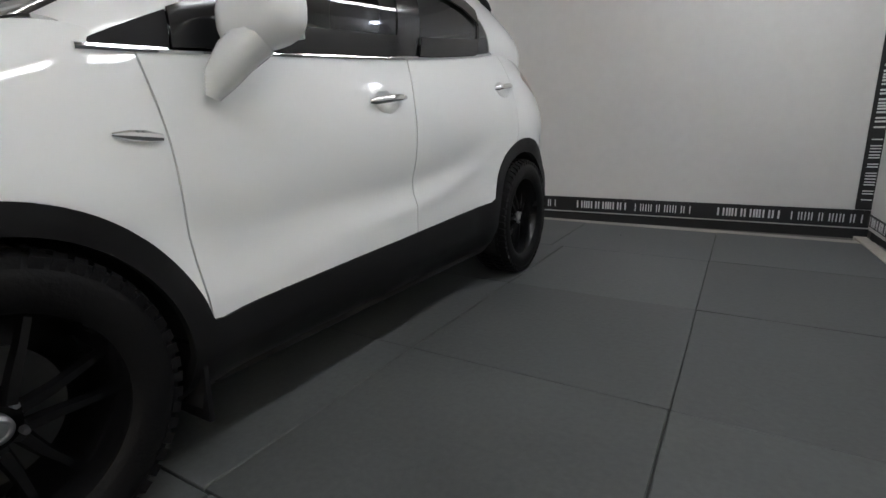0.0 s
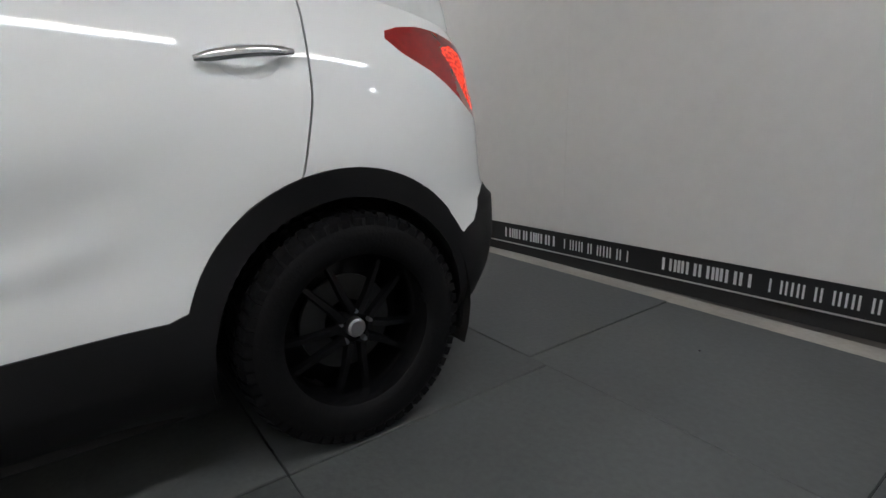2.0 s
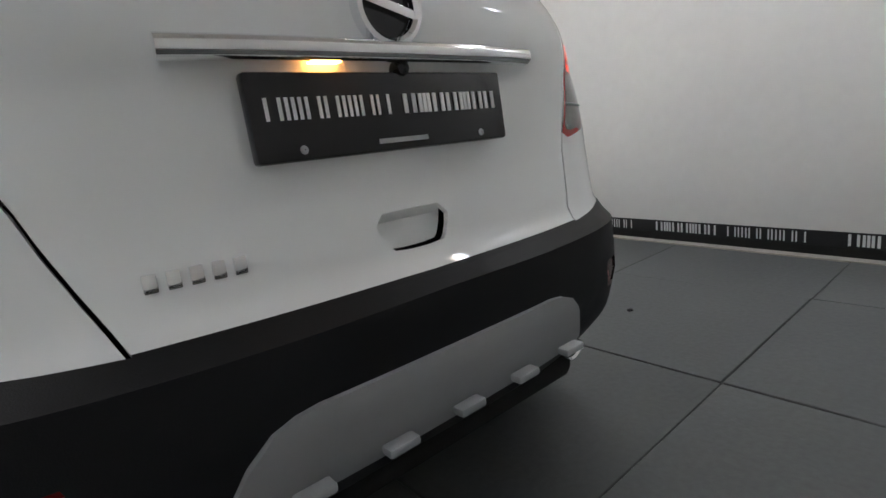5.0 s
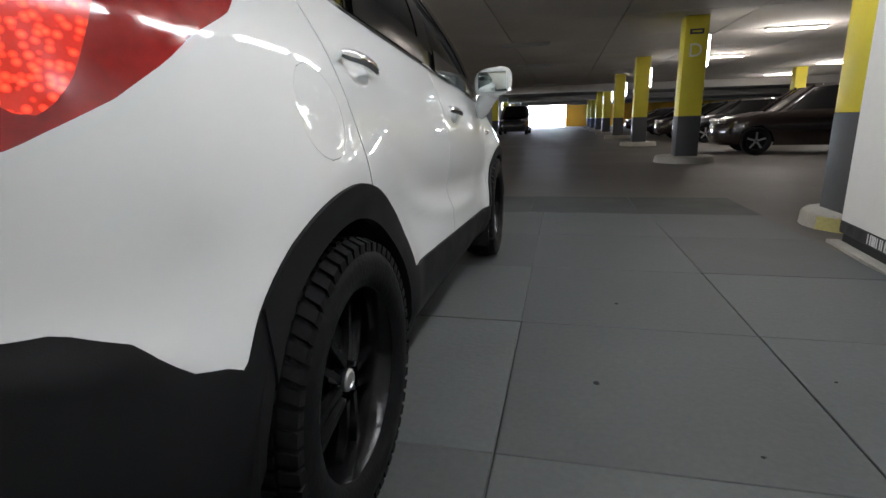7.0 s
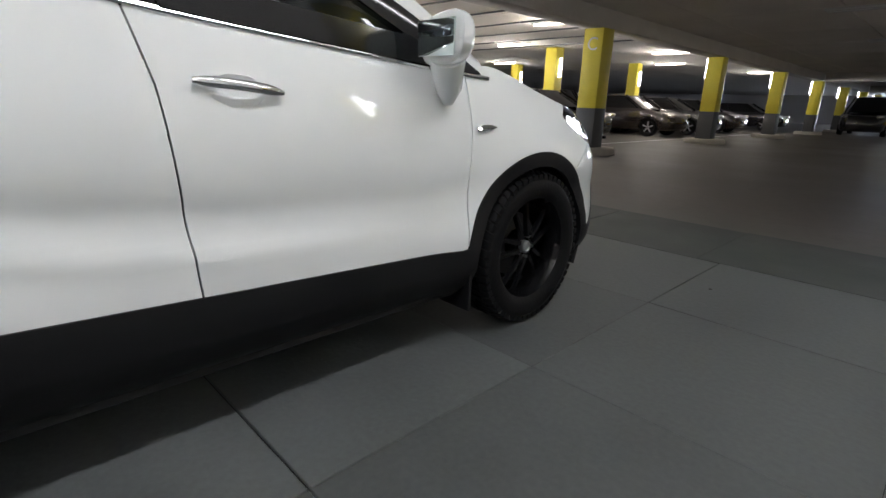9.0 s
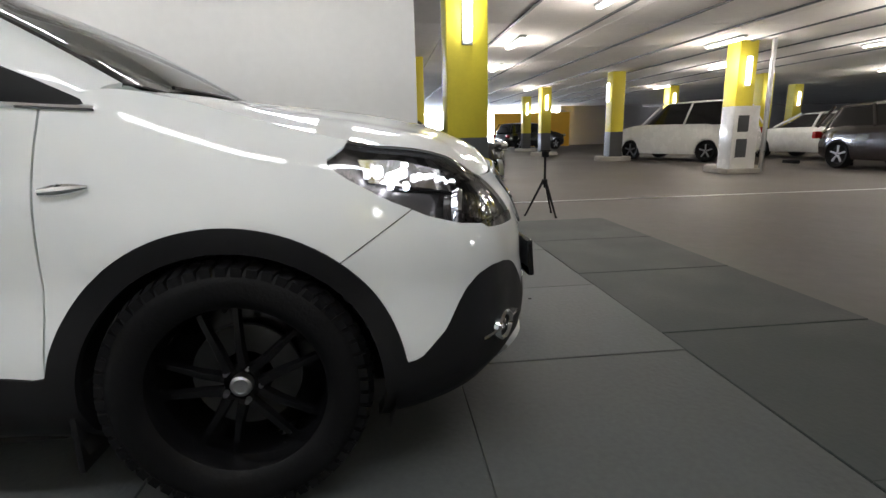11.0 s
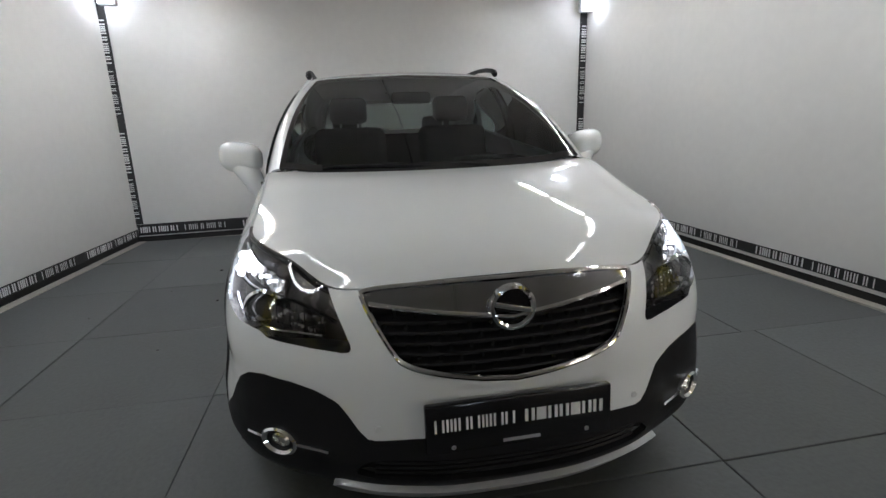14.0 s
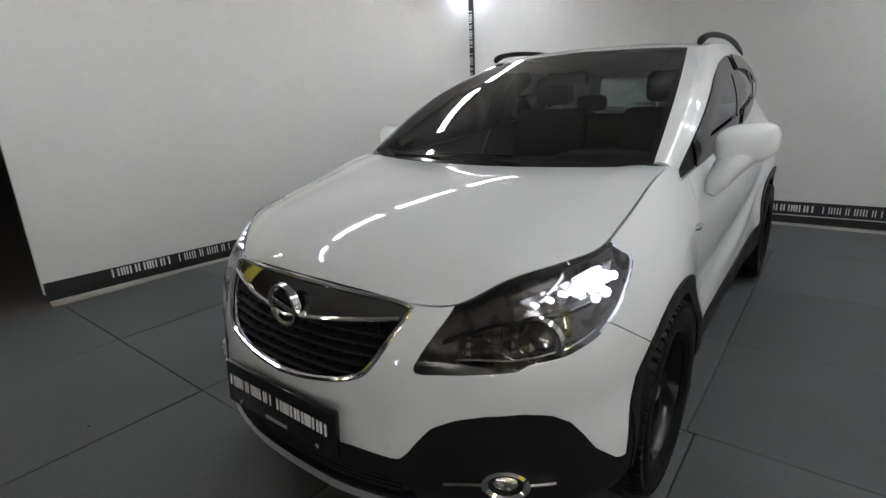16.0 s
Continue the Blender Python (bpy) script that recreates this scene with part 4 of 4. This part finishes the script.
rear, rear_len = leaning_wall("wall_rear", (-2.9, -3.34), (2.95, -3.05), .06, .06, 2.85, "white painted board wall, lightly stained, behind the car")
left, left_len = leaning_wall("wall_left", (-3.1, 2.02), (-2.87, -3.33), .06, .06, 2.85, "white painted board wall beside the car")
right, right_len = leaning_wall("wall_right", (2.9, -3.06), (3.38, 2.0), .06, .06, 2.85, "white painted board wall beside the car")
for wall, length in ((rear, rear_len), (left, left_len), (right, right_len)):
    # added dark bar behind the boards, its colour standing for shade below them
    put("gap_shade", bm_mesh("gap_shade", box_bm(.02, length - .02, -.055, -.02, SUNK, .07), GAP_DARK, smooth=False), wall)
    if wall is not rear:
        put("footing_strip", bm_mesh("footing_strip", box_bm(.02, length - .02, .002, .085, SUNK, .006, bevel=.002, seg=1), KERB), wall, "pale dusty concrete strip")
for i in range(1, 4):
    put("board_seam", bm_mesh("board_seam", box_bm(rear_len * i / 4 - .0015, rear_len * i / 4 + .0015, -.002, .0015, .21, 2.84), WALL, smooth=False), rear)

WORD_A = word_mesh("word_mark", 7, .46, .068, INK, .2)
WORD_B = word_mesh("word_mark", 7, .47, .066, INK, .13)


def lettered_strip(name, wall, start, length, height, z, upright=False):
    s = put(name, bm_mesh(name, box_bm(0, length, 0, .006, 0, height, bevel=.001, seg=1), STRIP), wall, "black strip with white block marks",
            pose(start, 0.001, z, 0, -90 if upright else 0, 0))
    n = int((length - .1) / 1.19) + 1
    for k in range(n):
        for me, dx in ((WORD_B, .06), (WORD_A, .585)):
            x = k * 1.19 + dx
            if x + .47 < length:
                put("word_mark", me, s, m=pose(x + .47, .0062, (height - .067) / 2, 0, 0, 180))
    return s


lettered_strip("black_strip", rear, 0, rear_len, .135, .072)
lettered_strip("black_strip", left, .01, left_len - .01, .088, .092)
lettered_strip("black_strip", right, 0, right_len - .01, .09, .062)
lettered_strip("corner_strip", rear, .13, 2.45, .12, .21, True)
lettered_strip("corner_strip", rear, rear_len - .005, 2.45, .12, .21, True)

# columns with painted foot, plinth and lamp
COL_Y = bm_mesh("column_upper", box_bm(-.22, .22, -.22, .22, .93, CEILING, bevel=.012), YELLOW)
COL_G = bm_mesh("column_foot", box_bm(-.222, .222, -.222, .222, .0, .93, bevel=.012), GREY)
prof = [(.60, SUNK), (.585, .09), (.56, .115), (.001, .118)]
PLINTH = lathe("plinth", prof, KERB, 16, "z", 50)
LAMP_BOX = bm_mesh("lamp_glow", box_bm(-.045, .045, -.03, .03, -.3, .3, bevel=.02), TUBE)
LAMP_BACK = bm_mesh("lamp_back", box_bm(-.055, .055, .03, .05, -.33, .33, bevel=.008), SILVER)


def column(x, y, lamp=None, near=False, wide=1.0):
    c = thing("column", "concrete column, yellow above a dark grey foot, on a low plinth", "column", pose(x, y, 0), "garage columns")
    put("column_upper", COL_Y, c)
    put("column_foot", COL_G, c)
    put("plinth", PLINTH, c, m=Matrix.Diagonal((wide, wide, 1, 1)))
    if lamp is not None:
        la = bpy.data.lights.new('column_light', 'POINT') if near else None
        if la:
            la.energy, la.shadow_soft_size = 6, .08
            new('column_light', la).matrix_basis = Matrix.Translation((x, y, 2.2)) @ Matrix.Rotation(radians(lamp), 4, 'Z') @ pose(0, -.4, 0)
        m = Matrix.Rotation(radians(lamp), 4, "Z") @ pose(0, -.275, 2.2)
        g = put("lamp_back", LAMP_BACK, c, "grey lamp housing", m)
        put("lamp_glow", LAMP_BOX, g, "lit lamp tube")
    if near:
        for k in range(4):
            a0 = radians(22.5 + 90 * k)
            verts = []
            for rr, zz in ((.603, SUNK), (.588, .092)):
                for q in (0, 22.5, 45):
                    verts.append((wide * rr * math.cos(a0 + radians(q)), wide * rr * math.sin(a0 + radians(q)), zz))
            put("plinth_stripe", mesh("plinth_stripe", verts, [(0, 1, 4, 3), (1, 2, 5, 4)], WORN_YELLOW, smooth=False), c, "worn yellow stripe")
    return c


column(-3.62, 2.58, 90, True)
column(3.82, 2.64, -90, True, .72)
for k in range(7):
    column(-3.75, 9.6 + 7 * k, -90)
    column(3.85, 9.5 + 7 * k, 90)
for x in (-11.2, -18.5, -26):
    column(x, 2.5)
for x, y in ((-9.1, 9.8), (-14.6, 9.4), (-20, 8.7), (-25.5, 9.4), (-8.5, 15), (-15.5, 15.4), (-20, 14.5), (-14.5, 20.6), (-20, 20.5), (-9, 22)):
    column(x, y, 0 if x == -14.6 else 90)
for x in (11.2, 18.6):
    for y in (9.5, 16.5, 23.5):
        column(x, y)


def sign_letter(text, x, y, z, turn, size):
    cu = bpy.data.curves.new("letter", "FONT")
    cu.body, cu.size, cu.extrude, cu.align_x = text, size, .001, "CENTER"
    tmp = new("tmp", cu)
    me = bpy.data.meshes.new_from_object(tmp)
    bpy.data.objects.remove(tmp)
    me.materials.clear()
    me.materials.append(INK)
    board = thing("column_sign", "white letter and small dark sign painted on a column", "sign", pose(x, y, z, 0, 0, turn))
    put("letter", me, board, m=pose(0, -.002, -.42, 90))
    put("sign_board", bm_mesh("sign_board", box_bm(-.13, .13, -.012, 0, 0, .1, bevel=.004), GREY), board)
    put("sign_line", bm_mesh("sign_line", box_bm(-.09, .09, -.0135, -.011, .035, .065), YELLOW, smooth=False), board)


sign_letter("D", 3.85, 9.278, 2.5, 0, .36)
sign_letter("C", -3.75, 9.378, 2.5, 0, .36)

# ceiling slabs with open joints, a beam, tube lamps
bm = bmesh.new()
for i in range(-24, 13):
    for j in range(-6, 28):
        x, y = i * 2.4, j * 2.9
        box_bm(x + .012, x + 2.388, y + .012, y + 2.888, CEILING, CEILING + .12, bm=bm)
structure(put("ceiling", bm_mesh("ceiling", bm, CEIL, smooth=False)), "grey concrete slab ceiling with dark joints", "ceiling")
structure(box_part("ceiling_deck", (-60, 45, -20, 90, CEILING + .12, CEILING + .3), DARK), "dark deck above the ceiling slabs", "ceiling")
for x in (-3.75,):
    structure(box_part("beam", (x - .24, x + .24, 5.5, 62, 2.5, CEILING - .002), BEAM, bevel=.01), "pale concrete beam over the column row", "beam")
for y in (30, 44, 58):
    structure(box_part("beam", (-3.4, 40, y - .25, y + .25, 2.45, CEILING - .002), BEAM, bevel=.01), "pale concrete cross beam", "beam")

TUBE_BODY = bm_mesh("fitting", box_bm(-.07, .07, -.64, .64, 0, .05, bevel=.012), SILVER)
TUBE_GLOW = bm_mesh("tube", box_bm(-.045, .045, -.6, .6, -.035, 0, bevel=.015), TUBE_WARM)
TUBE_WHITE = bm_mesh("tube", box_bm(-.05, .05, -.6, .6, -.03, 0, bevel=.015), SILVER)


def tube_lamp(x, y, turn, power=0.0, flat=True, color=(1, .91, .79)):
    t = thing("tube_lamp", "lit fluorescent tube lamp under the ceiling" if power else "unlit fluorescent tube lamp under the dark ceiling", "lamp", pose(x, y, CEILING - .05, 0, 0, turn), "tube lamps")
    put("fitting", TUBE_BODY, t)
    put("tube", TUBE_GLOW if power else TUBE_WHITE, t)
    if power:
        la = bpy.data.lights.new("tube_light", "AREA" if flat else "POINT")
        if flat:
            la.shape, la.size, la.size_y = "RECTANGLE", .1, 1.2
        else:
            la.shadow_soft_size = .12
        la.energy, la.color = power, color
        lo = new("tube_light", la)
        lo.matrix_basis = pose(x, y, CEILING - (.095 if flat else .5), 0, 0, turn)


# over the booth
for x in (-2.0, 2.0):
    for y in (-2.1, -.6, .9, 2.4):
        tube_lamp(x, y, 0, BOOTH, color=(.87, .94, 1))
for x, y, turn in ((-5.2, 5, 90), (-5.2, 10.1, 90), (-8.9, 4.5, 90), (-8.9, 9.2, 90), (-8.9, 13.2, 90), (-13, 5, 90), (-13, 12, 90), (-20, 8, 90), (-20, 14, 90), (-14, 19, 90), (.3, 11.7, 90),
                   (.3, 17, 90), (.3, 28, 90), (6.4, 11.5, 90), (6.4, 17, 90), (11.6, 21.5, 90), (11.6, 27, 90), (-5.7, 17.7, 90), (-5.7, 28.4, 90), (-7.5, 22, 90), (15, 14, 90), (8.5, 33, 90)):
    tube_lamp(x, y, turn, 0 if x == .3 else GARAGE, False)
# flood lamps in the rear corners of the booth
for x in (-2.78, 2.78):
    fl = thing("flood_lamp", "bright white flood lamp high in the corner", "lamp", pose(x, -3.1 + .03 * x, 2.66, 0, 0, 0))
    put("lamp_case", bm_mesh("lamp_case", box_bm(-.09, .09, -.06, .03, -.07, .1, bevel=.015), SILVER), fl)
    put("lamp_face", bm_mesh("lamp_face", box_bm(-.075, .075, .031, .036, -.055, .085, bevel=.002), LED), fl)
    la = bpy.data.lights.new("flood_light", "POINT")
    la.energy, la.color, la.shadow_soft_size = FLOOD, (.9, .92, 1), .07
    new("flood_light", la).matrix_basis = pose(x * .985, -2.93 + .03 * x, 2.62)

# outer walls of the garage and bright daylight outside its ends
structure(box_part("wall_south", (-60, 45, -20.2, -20, SUNK, CEILING), FAR_WALL), "grey painted garage wall", "wall")
structure(box_part("wall_east", (45, 45.2, -20, 90, SUNK, CEILING), FAR_WALL), "grey painted garage wall", "wall")
structure(box_part("wall_north", (1.6, 45, 66, 66.3, SUNK, CEILING), ORANGE), "yellow painted garage end wall", "wall")
structure(box_part("wall_north_west", (-60, -4.2, 66, 66.3, SUNK, CEILING), FAR_WALL), "grey painted garage end wall", "wall")
structure(box_part("wall_west", (-40.3, -40, 21, 90, SUNK, CEILING), FAR_WALL), "grey painted garage wall", "wall")
for k in range(14):
    structure(box_part("ceiling_pipe", (-30, -3.9, 4.0 + 1.45 * k, 4.05 + 1.45 * k, CEILING - .03, CEILING - .002), GREY), "thin dark conduit under the ceiling", "pipe") if k < 8 else None
structure(box_part("wall_west_yellow", (-34.3, -34, 9.5, 15, SUNK, CEILING - .5), ORANGE), "orange-yellow painted garage wall", "wall")
structure(box_part("wall_west_grey", (-36.3, -36, 15, 21.5, SUNK, CEILING), FAR_WALL), "dark grey garage wall", "wall")
structure(box_part("parapet", (-40.3, -40, -20, 9.5, SUNK, .95), BEAM), "low concrete parapet at the open side", "wall")
day = bpy.data.materials.new("daylight")
day.use_nodes = True
day.node_tree.nodes["Principled BSDF"].inputs["Emission Color"].default_value = (.82, .9, 1, 1)
day.node_tree.nodes["Principled BSDF"].inputs["Emission Strength"].default_value = DAY
structure(box_part("backdrop", (-44.1, -44, -22, 24, -.5, 4), day), "bright overcast daylight outside", "sky")
structure(box_part("backdrop_north", (-6, 4, 69, 69.1, -.5, 4), day), "bright overcast daylight outside", "sky")
structure(box_part("floor_drain", (-5.06, -4.98, 2.6, 30, SUNK, SUNK + .004), STEEL), "thin steel drain strip in the floor", "drain")


# ---- parked cars ----
def parked_car(m, paint, size, hood, roof, label, name="parked_car", lamps=True):
    """size: length, width, height; hood: height of bonnet and boot; roof: where the cabin begins and ends, below and above, from the tail (0) to the nose (1)."""
    L, W, H = size
    zh, zb = hood
    c = thing(name, label, "car", m, "parked cars")
    b0, t0, t1, b1 = (-L / 2 + L * q for q in roof)
    n = 44
    rows = []
    for k in range(n):
        a = 2 * math.pi * k / n
        px = W / 2 * math.copysign(abs(math.cos(a)) ** .35, math.cos(a))
        py = L / 2 * math.copysign(abs(math.sin(a)) ** .45, math.sin(a))
        belt = interp(py, [(-L / 2, zb - .06), (b0, zb), (b1, zh + .03), (b1 + .4, zh), (L / 2, zh - .16)])
        ring = []
        for f, ins in ((0, .93), (.12, .985), (.4, 1), (.75, .99), (.92, .965), (1, .92), (1.02, .5), (1.03, .02)):
            z = .22 + (belt - .22) * f
            ring.append((px * ins, py * (ins if f < 1.01 else ins * .98), z))
        rows.append(ring)
    rows.append(rows[0])
    polys = [list(p) for p in grid(rows)]
    for s in (-1, 1):
        ay = s * L * .30
        _, polys = cut(polys, lambda v: math.hypot(v[1] - ay, v[2] - .33) - .37 if abs(v[0]) > W * .3 else 1)
    panel("body", polys, paint, c, rim=.03)
    # cabin
    wb, wt = W * .455, W * .36
    rb = zb - .02
    def ring_at(f):
        y0, y1 = b0 + (t0 - b0) * f, b1 + (t1 - b1) * f
        w, z = wb + (wt - wb) * f, rb + (H - .06 - rb) * f
        out = []
        for q in range(24):
            a = 2 * math.pi * q / 24
            out.append((w * math.copysign(abs(math.cos(a)) ** .3, math.cos(a)), (y0 + y1) / 2 + (y1 - y0) / 2 * math.copysign(abs(math.sin(a)) ** .3, math.sin(a)), z))
        return out + [out[0]]
    g = [list(p) for p in grid(list(zip(*[ring_at(0), ring_at(.5), ring_at(1)])))]
    panel("glasshouse", g, GLOSS_BLACK, c, rim=0)
    top = ring_at(1)[:-1]
    roof_rows = [[(x * q, (t0 + t1) / 2 + (y - (t0 + t1) / 2) * q, z + .06 * (1 - q**3)) for q in (0.02, .4, .75, .95, 1.03)] for x, y, z in top]
    roof_rows.append(roof_rows[0])
    panel("roof", [list(reversed(p)) for p in grid(roof_rows)], paint, c, rim=.02)
    for s in (-1, 1):
        for y0, y1 in ((b0, t0), (b1, t1), ((b0 + b1) / 2, (t0 + t1) / 2)):
            put("pillar", tube("pillar", [(s * wb * 1.0, y0 * .985, rb), (s * wt * 1.0, y1, H - .05)], .035, paint, 6), c)
        for e in (-1, 1):
            w = put("wheel", lathe("wheel", [(.001, .03), (.05, .04), (.2, .02), (.215, .06), (.3, .1), (.325, .07), (.325, -.1), (.2, -.1)], RUBBER, 28), c, m=pose(s * (W / 2 - .11), e * L * .30, .325, 0, 0, 0 if s > 0 else 180))
            for q in range(5):
                put("spoke", PSPOKE, w, m=Matrix.Rotation(radians(72 * q), 4, "X"))
        if lamps:
            put("headlamp", bm_mesh("headlamp", box_bm(s * W * .36 - .16, s * W * .36 + .16, L / 2 - .22, L / 2 - .08, zh - .27, zh - .13, bevel=.04), LAMP_IN), c)
            put("tail_lamp", bm_mesh("tail_lamp", box_bm(s * W * .38 - .13, s * W * .38 + .13, -L / 2 + .02, -L / 2 + .14, zb - .3, zb - .12, bevel=.03), RED), c)
    return c


PSPOKE = bm_mesh("spoke", box_bm(.045, .07, -.022, .022, .02, .205, bevel=.006), STEEL)
SUV, SEDAN, HATCH = ((.03, .12, .56, .72), (.14, .28, .55, .72), (.03, .1, .55, .74))
parked_car(pose(-6.7, 1.4, SUNK, 0, 0, 8), BLACK_CAR, (4.6, 1.85, 1.55), (.98, 1.0), SUV, "black car parked beside the show booth")
parked_car(pose(-14.0, 11.5, SUNK, 0, 0, 116), WHITE_CAR, (4.5, 1.85, 1.85), (1.12, 1.12), SUV, "white off-road car parked behind the white cabinet")
parked_car(pose(-12.5, 15.2, SUNK, 0, 0, 100), WHITE_CAR, (4.6, 1.8, 1.43), (.92, .98), SEDAN, "white saloon car, its tail towards the lane")
parked_car(pose(-11.6, 17.9, SUNK, 0, 0, 106), BLACK_CAR, (4.5, 1.85, 1.68), (1.05, 1.08), SUV, "black off-road car parked in a row")
parked_car(pose(-10.0, 20.4, SUNK, 0, 0, 100), BROWN_CAR, (4.5, 1.8, 1.5), (.95, 1.0), HATCH, "dark brown car parked in a row")
parked_car(pose(-27.5, 10.2, SUNK, 0, 0, 20), BLACK_CAR, (4.2, 1.8, 1.55), (1.0, 1.02), HATCH, "dark hatchback near the open side")
parked_car(pose(-31, 6.0, SUNK, 0, 0, 150), BROWN_CAR, (3.9, 1.7, 1.5), (.95, 1.0), HATCH, "dark grey hatchback near the open side")
parked_car(pose(7.3, 12.2, SUNK, 0, 0, 84), BROWN_CAR, (4.5, 1.85, 1.62), (1.0, 1.04), SUV, "dark off-road car parked between the columns")
for k, (x, y, turn) in enumerate(((7.6, 18.8, 92), (7.4, 21.6, 88), (7.5, 27, 90), (-7.6, 19.0, -92), (-7.4, 22, -88), (-7.6, 26, -90), (-7.5, 33, -90), (7.5, 34, 90), (13.5, 12.5, 90), (-7.6, 13.2, -90))):
    parked_car(pose(x, y, SUNK, 0, 0, turn), (BLACK_CAR, BROWN_CAR)[k % 2], (4.4, 1.8, 1.5), (.95, .98), HATCH, "dark car parked in a garage row")
parked_car(pose(-1.9, 34, SUNK, 0, 0, 180), BLACK_CAR, (5.0, 1.95, 1.95), (1.15, 1.2), SUV, "black van standing in the lane", "parked_van")

# ---- small things ----
def tripod(x, y):
    t = thing("tripod", "black camera tripod standing folded out on the floor", "tripod", pose(x, y, SUNK, 0, 0, 20))
    put("centre_column", tube("centre_column", [(0, 0, .34), (0, 0, .70)], .014, PLASTIC, 10), t)
    put("head", bm_mesh("head", box_bm(-.04, .04, -.03, .03, .70, .77, bevel=.012), PLASTIC), t)
    put("plate", bm_mesh("plate", box_bm(-.055, .055, -.035, .035, .77, .785, bevel=.004), PLASTIC), t)
    put("collar", lathe("collar", [(.001, .44), (.035, .44), (.035, .38), (.001, .38)], PLASTIC, 16, "z"), t)
    for k in range(3):
        a = 2 * math.pi * k / 3
        leg = put("leg", tube("leg", [(.02 * math.cos(a), .02 * math.sin(a), .42), (.13 * math.cos(a), .13 * math.sin(a), .2), (.23 * math.cos(a), .23 * math.sin(a), .0)], [.016, .013, .01], PLASTIC, 8), t)
        put("foot", tube("foot", [(.226 * math.cos(a), .226 * math.sin(a), .012), (.236 * math.cos(a), .236 * math.sin(a), .0)], .014, RUBBER, 8), leg)


tripod(-3.8, 3.57)
cab = thing("cabinet", "white steel cabinet with dark panels in front of a column", "cabinet", pose(-8.62, 9.55, SUNK))
put("body", bm_mesh("body", box_bm(-.22, .22, -.3, .3, .1, 1.45, bevel=.015), WHITE_CAR), cab)
put("plinth", bm_mesh("plinth", box_bm(-.3, .3, -.4, .4, 0, .1, bevel=.01), KERB), cab)
for z0, z1 in ((.35, .75), (.9, 1.25)):
    put("door", bm_mesh("door", box_bm(.22, .235, -.2, .05, z0, z1, bevel=.004), GREY), cab)
put("pole", tube("pole", [(.1, .55, 0), (.1, .55, CEILING)], .05, STEEL, 12), cab)
bag = thing("cable_bundle", "black cables heaped on the column plinth", "cable", pose(-3.3, 2.12, .118))
for k in range(4):
    put("cable", tube("cable", [(.07 * math.cos(a) * (1 + .2 * math.sin(3 * a + k)), .09 * math.sin(a) * (1 + .15 * math.cos(2 * a + k)), .012 + .014 * k) for a in (2 * math.pi * q / 20 for q in range(21))], .011, PLASTIC, 6), bag)
box = thing("paper_pack", "small white paper packs lying on the plinth", "pack", pose(-3.2, 2.5, .118, 0, 0, 12))
put("lower_pack", bm_mesh("lower_pack", box_bm(-.06, .06, -.11, .11, 0, .035, bevel=.004), WALL), box)
put("upper_pack", bm_mesh("upper_pack", box_bm(-.05, .06, -.09, .1, .035, .06, bevel=.004), INK), box)
cup = thing("paper_cup", "small white paper cup on the plinth", "cup", pose(-3.25, 2.78, .118))
put("cup_wall", lathe("cup_wall", [(.001, .0), (.03, .0), (.038, .09), (.035, .09), (.028, .005), (.001, .005)], INK, 20, "z"), cup)
lock = thing("wheel_stop_set", "black rubber wheel stops along the parking row", "wheel stop", pose(-8.3, 12.8, SUNK))
for k in range(5):
    put("wheel_stop", bm_mesh("wheel_stop", box_bm(-.25, .25, -.07, .07, 0, .1, bevel=.03), RUBBER), lock, m=pose(1.1 * k - 2.5, .5 * k, 0))
rng = random.Random(4)
crumbs = bmesh.new()
for x, y, r in ((1.63, -1.44, .016), (1.47, -.556, .012), (1.9, -.9, .006), (1.35, -1.3, .007), (1.62, .3, .008), (-1.2, -2.6, .006), (-.7, 2.5, .008), (1.3, 2.4, .007), (2.3, -.4, .006)):
    r0 = bmesh.ops.create_icosphere(crumbs, subdivisions=1, radius=r)
    for v in r0["verts"]:
        v.co = (x + v.co.x * rng.uniform(.7, 1.6), y + v.co.y * rng.uniform(.7, 1.6), max(v.co.z * .5 + .003, 0.0005))
tagged(put("floor_crumbs", bm_mesh("floor_crumbs", crumbs, RUBBER)), "small crumbs of dirt on the rubber tiles", "dirt", kind="stuff")
kerb = structure(box_part("kerb_strip", (-2.94, 2.94, -3.20, -3.06, SUNK, SUNK + .012), KERB, bevel=.004), "pale dusty concrete strip below the wall", "floor")

# ---- rubber tiles, each a piece ----
rng = random.Random(7)
front_bed = structure(box_part("front_tile_bed", (-3.36, 3.17, 2.995, 4.1, SUNK, SUNK + .006), GAP_DARK), "dark bed under the front row of tiles", "floor")
for i in range(len(GX) - 1):
    for j in range(len(GY) - 1):
        last = j == len(GY) - 2
        xs = list(GX)
        if j < 4:
            # the rear rows lie a little out of line
            xs[1], xs[2] = -1.865, (-.80 if j == 0 else -.89)
        x0, x1, y0, y1 = xs[i], xs[i + 1], GY[j], GY[j + 1]
        if last:
            # the front row is laid half a tile over, and begins further out
            x0, x1 = -3.38 + 1.097 * i, -3.38 + 1.097 * (i + 1)
        g = rng.choice((.001, .002, .0035, .005))
        dz = rng.uniform(-.003, .0005)
        bm = box_bm(x0 + g, x1 - rng.choice((.001, .002, .004)), y0 + rng.choice((.001, .002, .005)), y1 - rng.choice((.001, .003)), SUNK + .006, dz, bevel=.0025, seg=1)
        put("rubber_tile", bm_mesh("rubber_tile", bm, TILE_DARK if last else TILE), front_bed if last else mats)
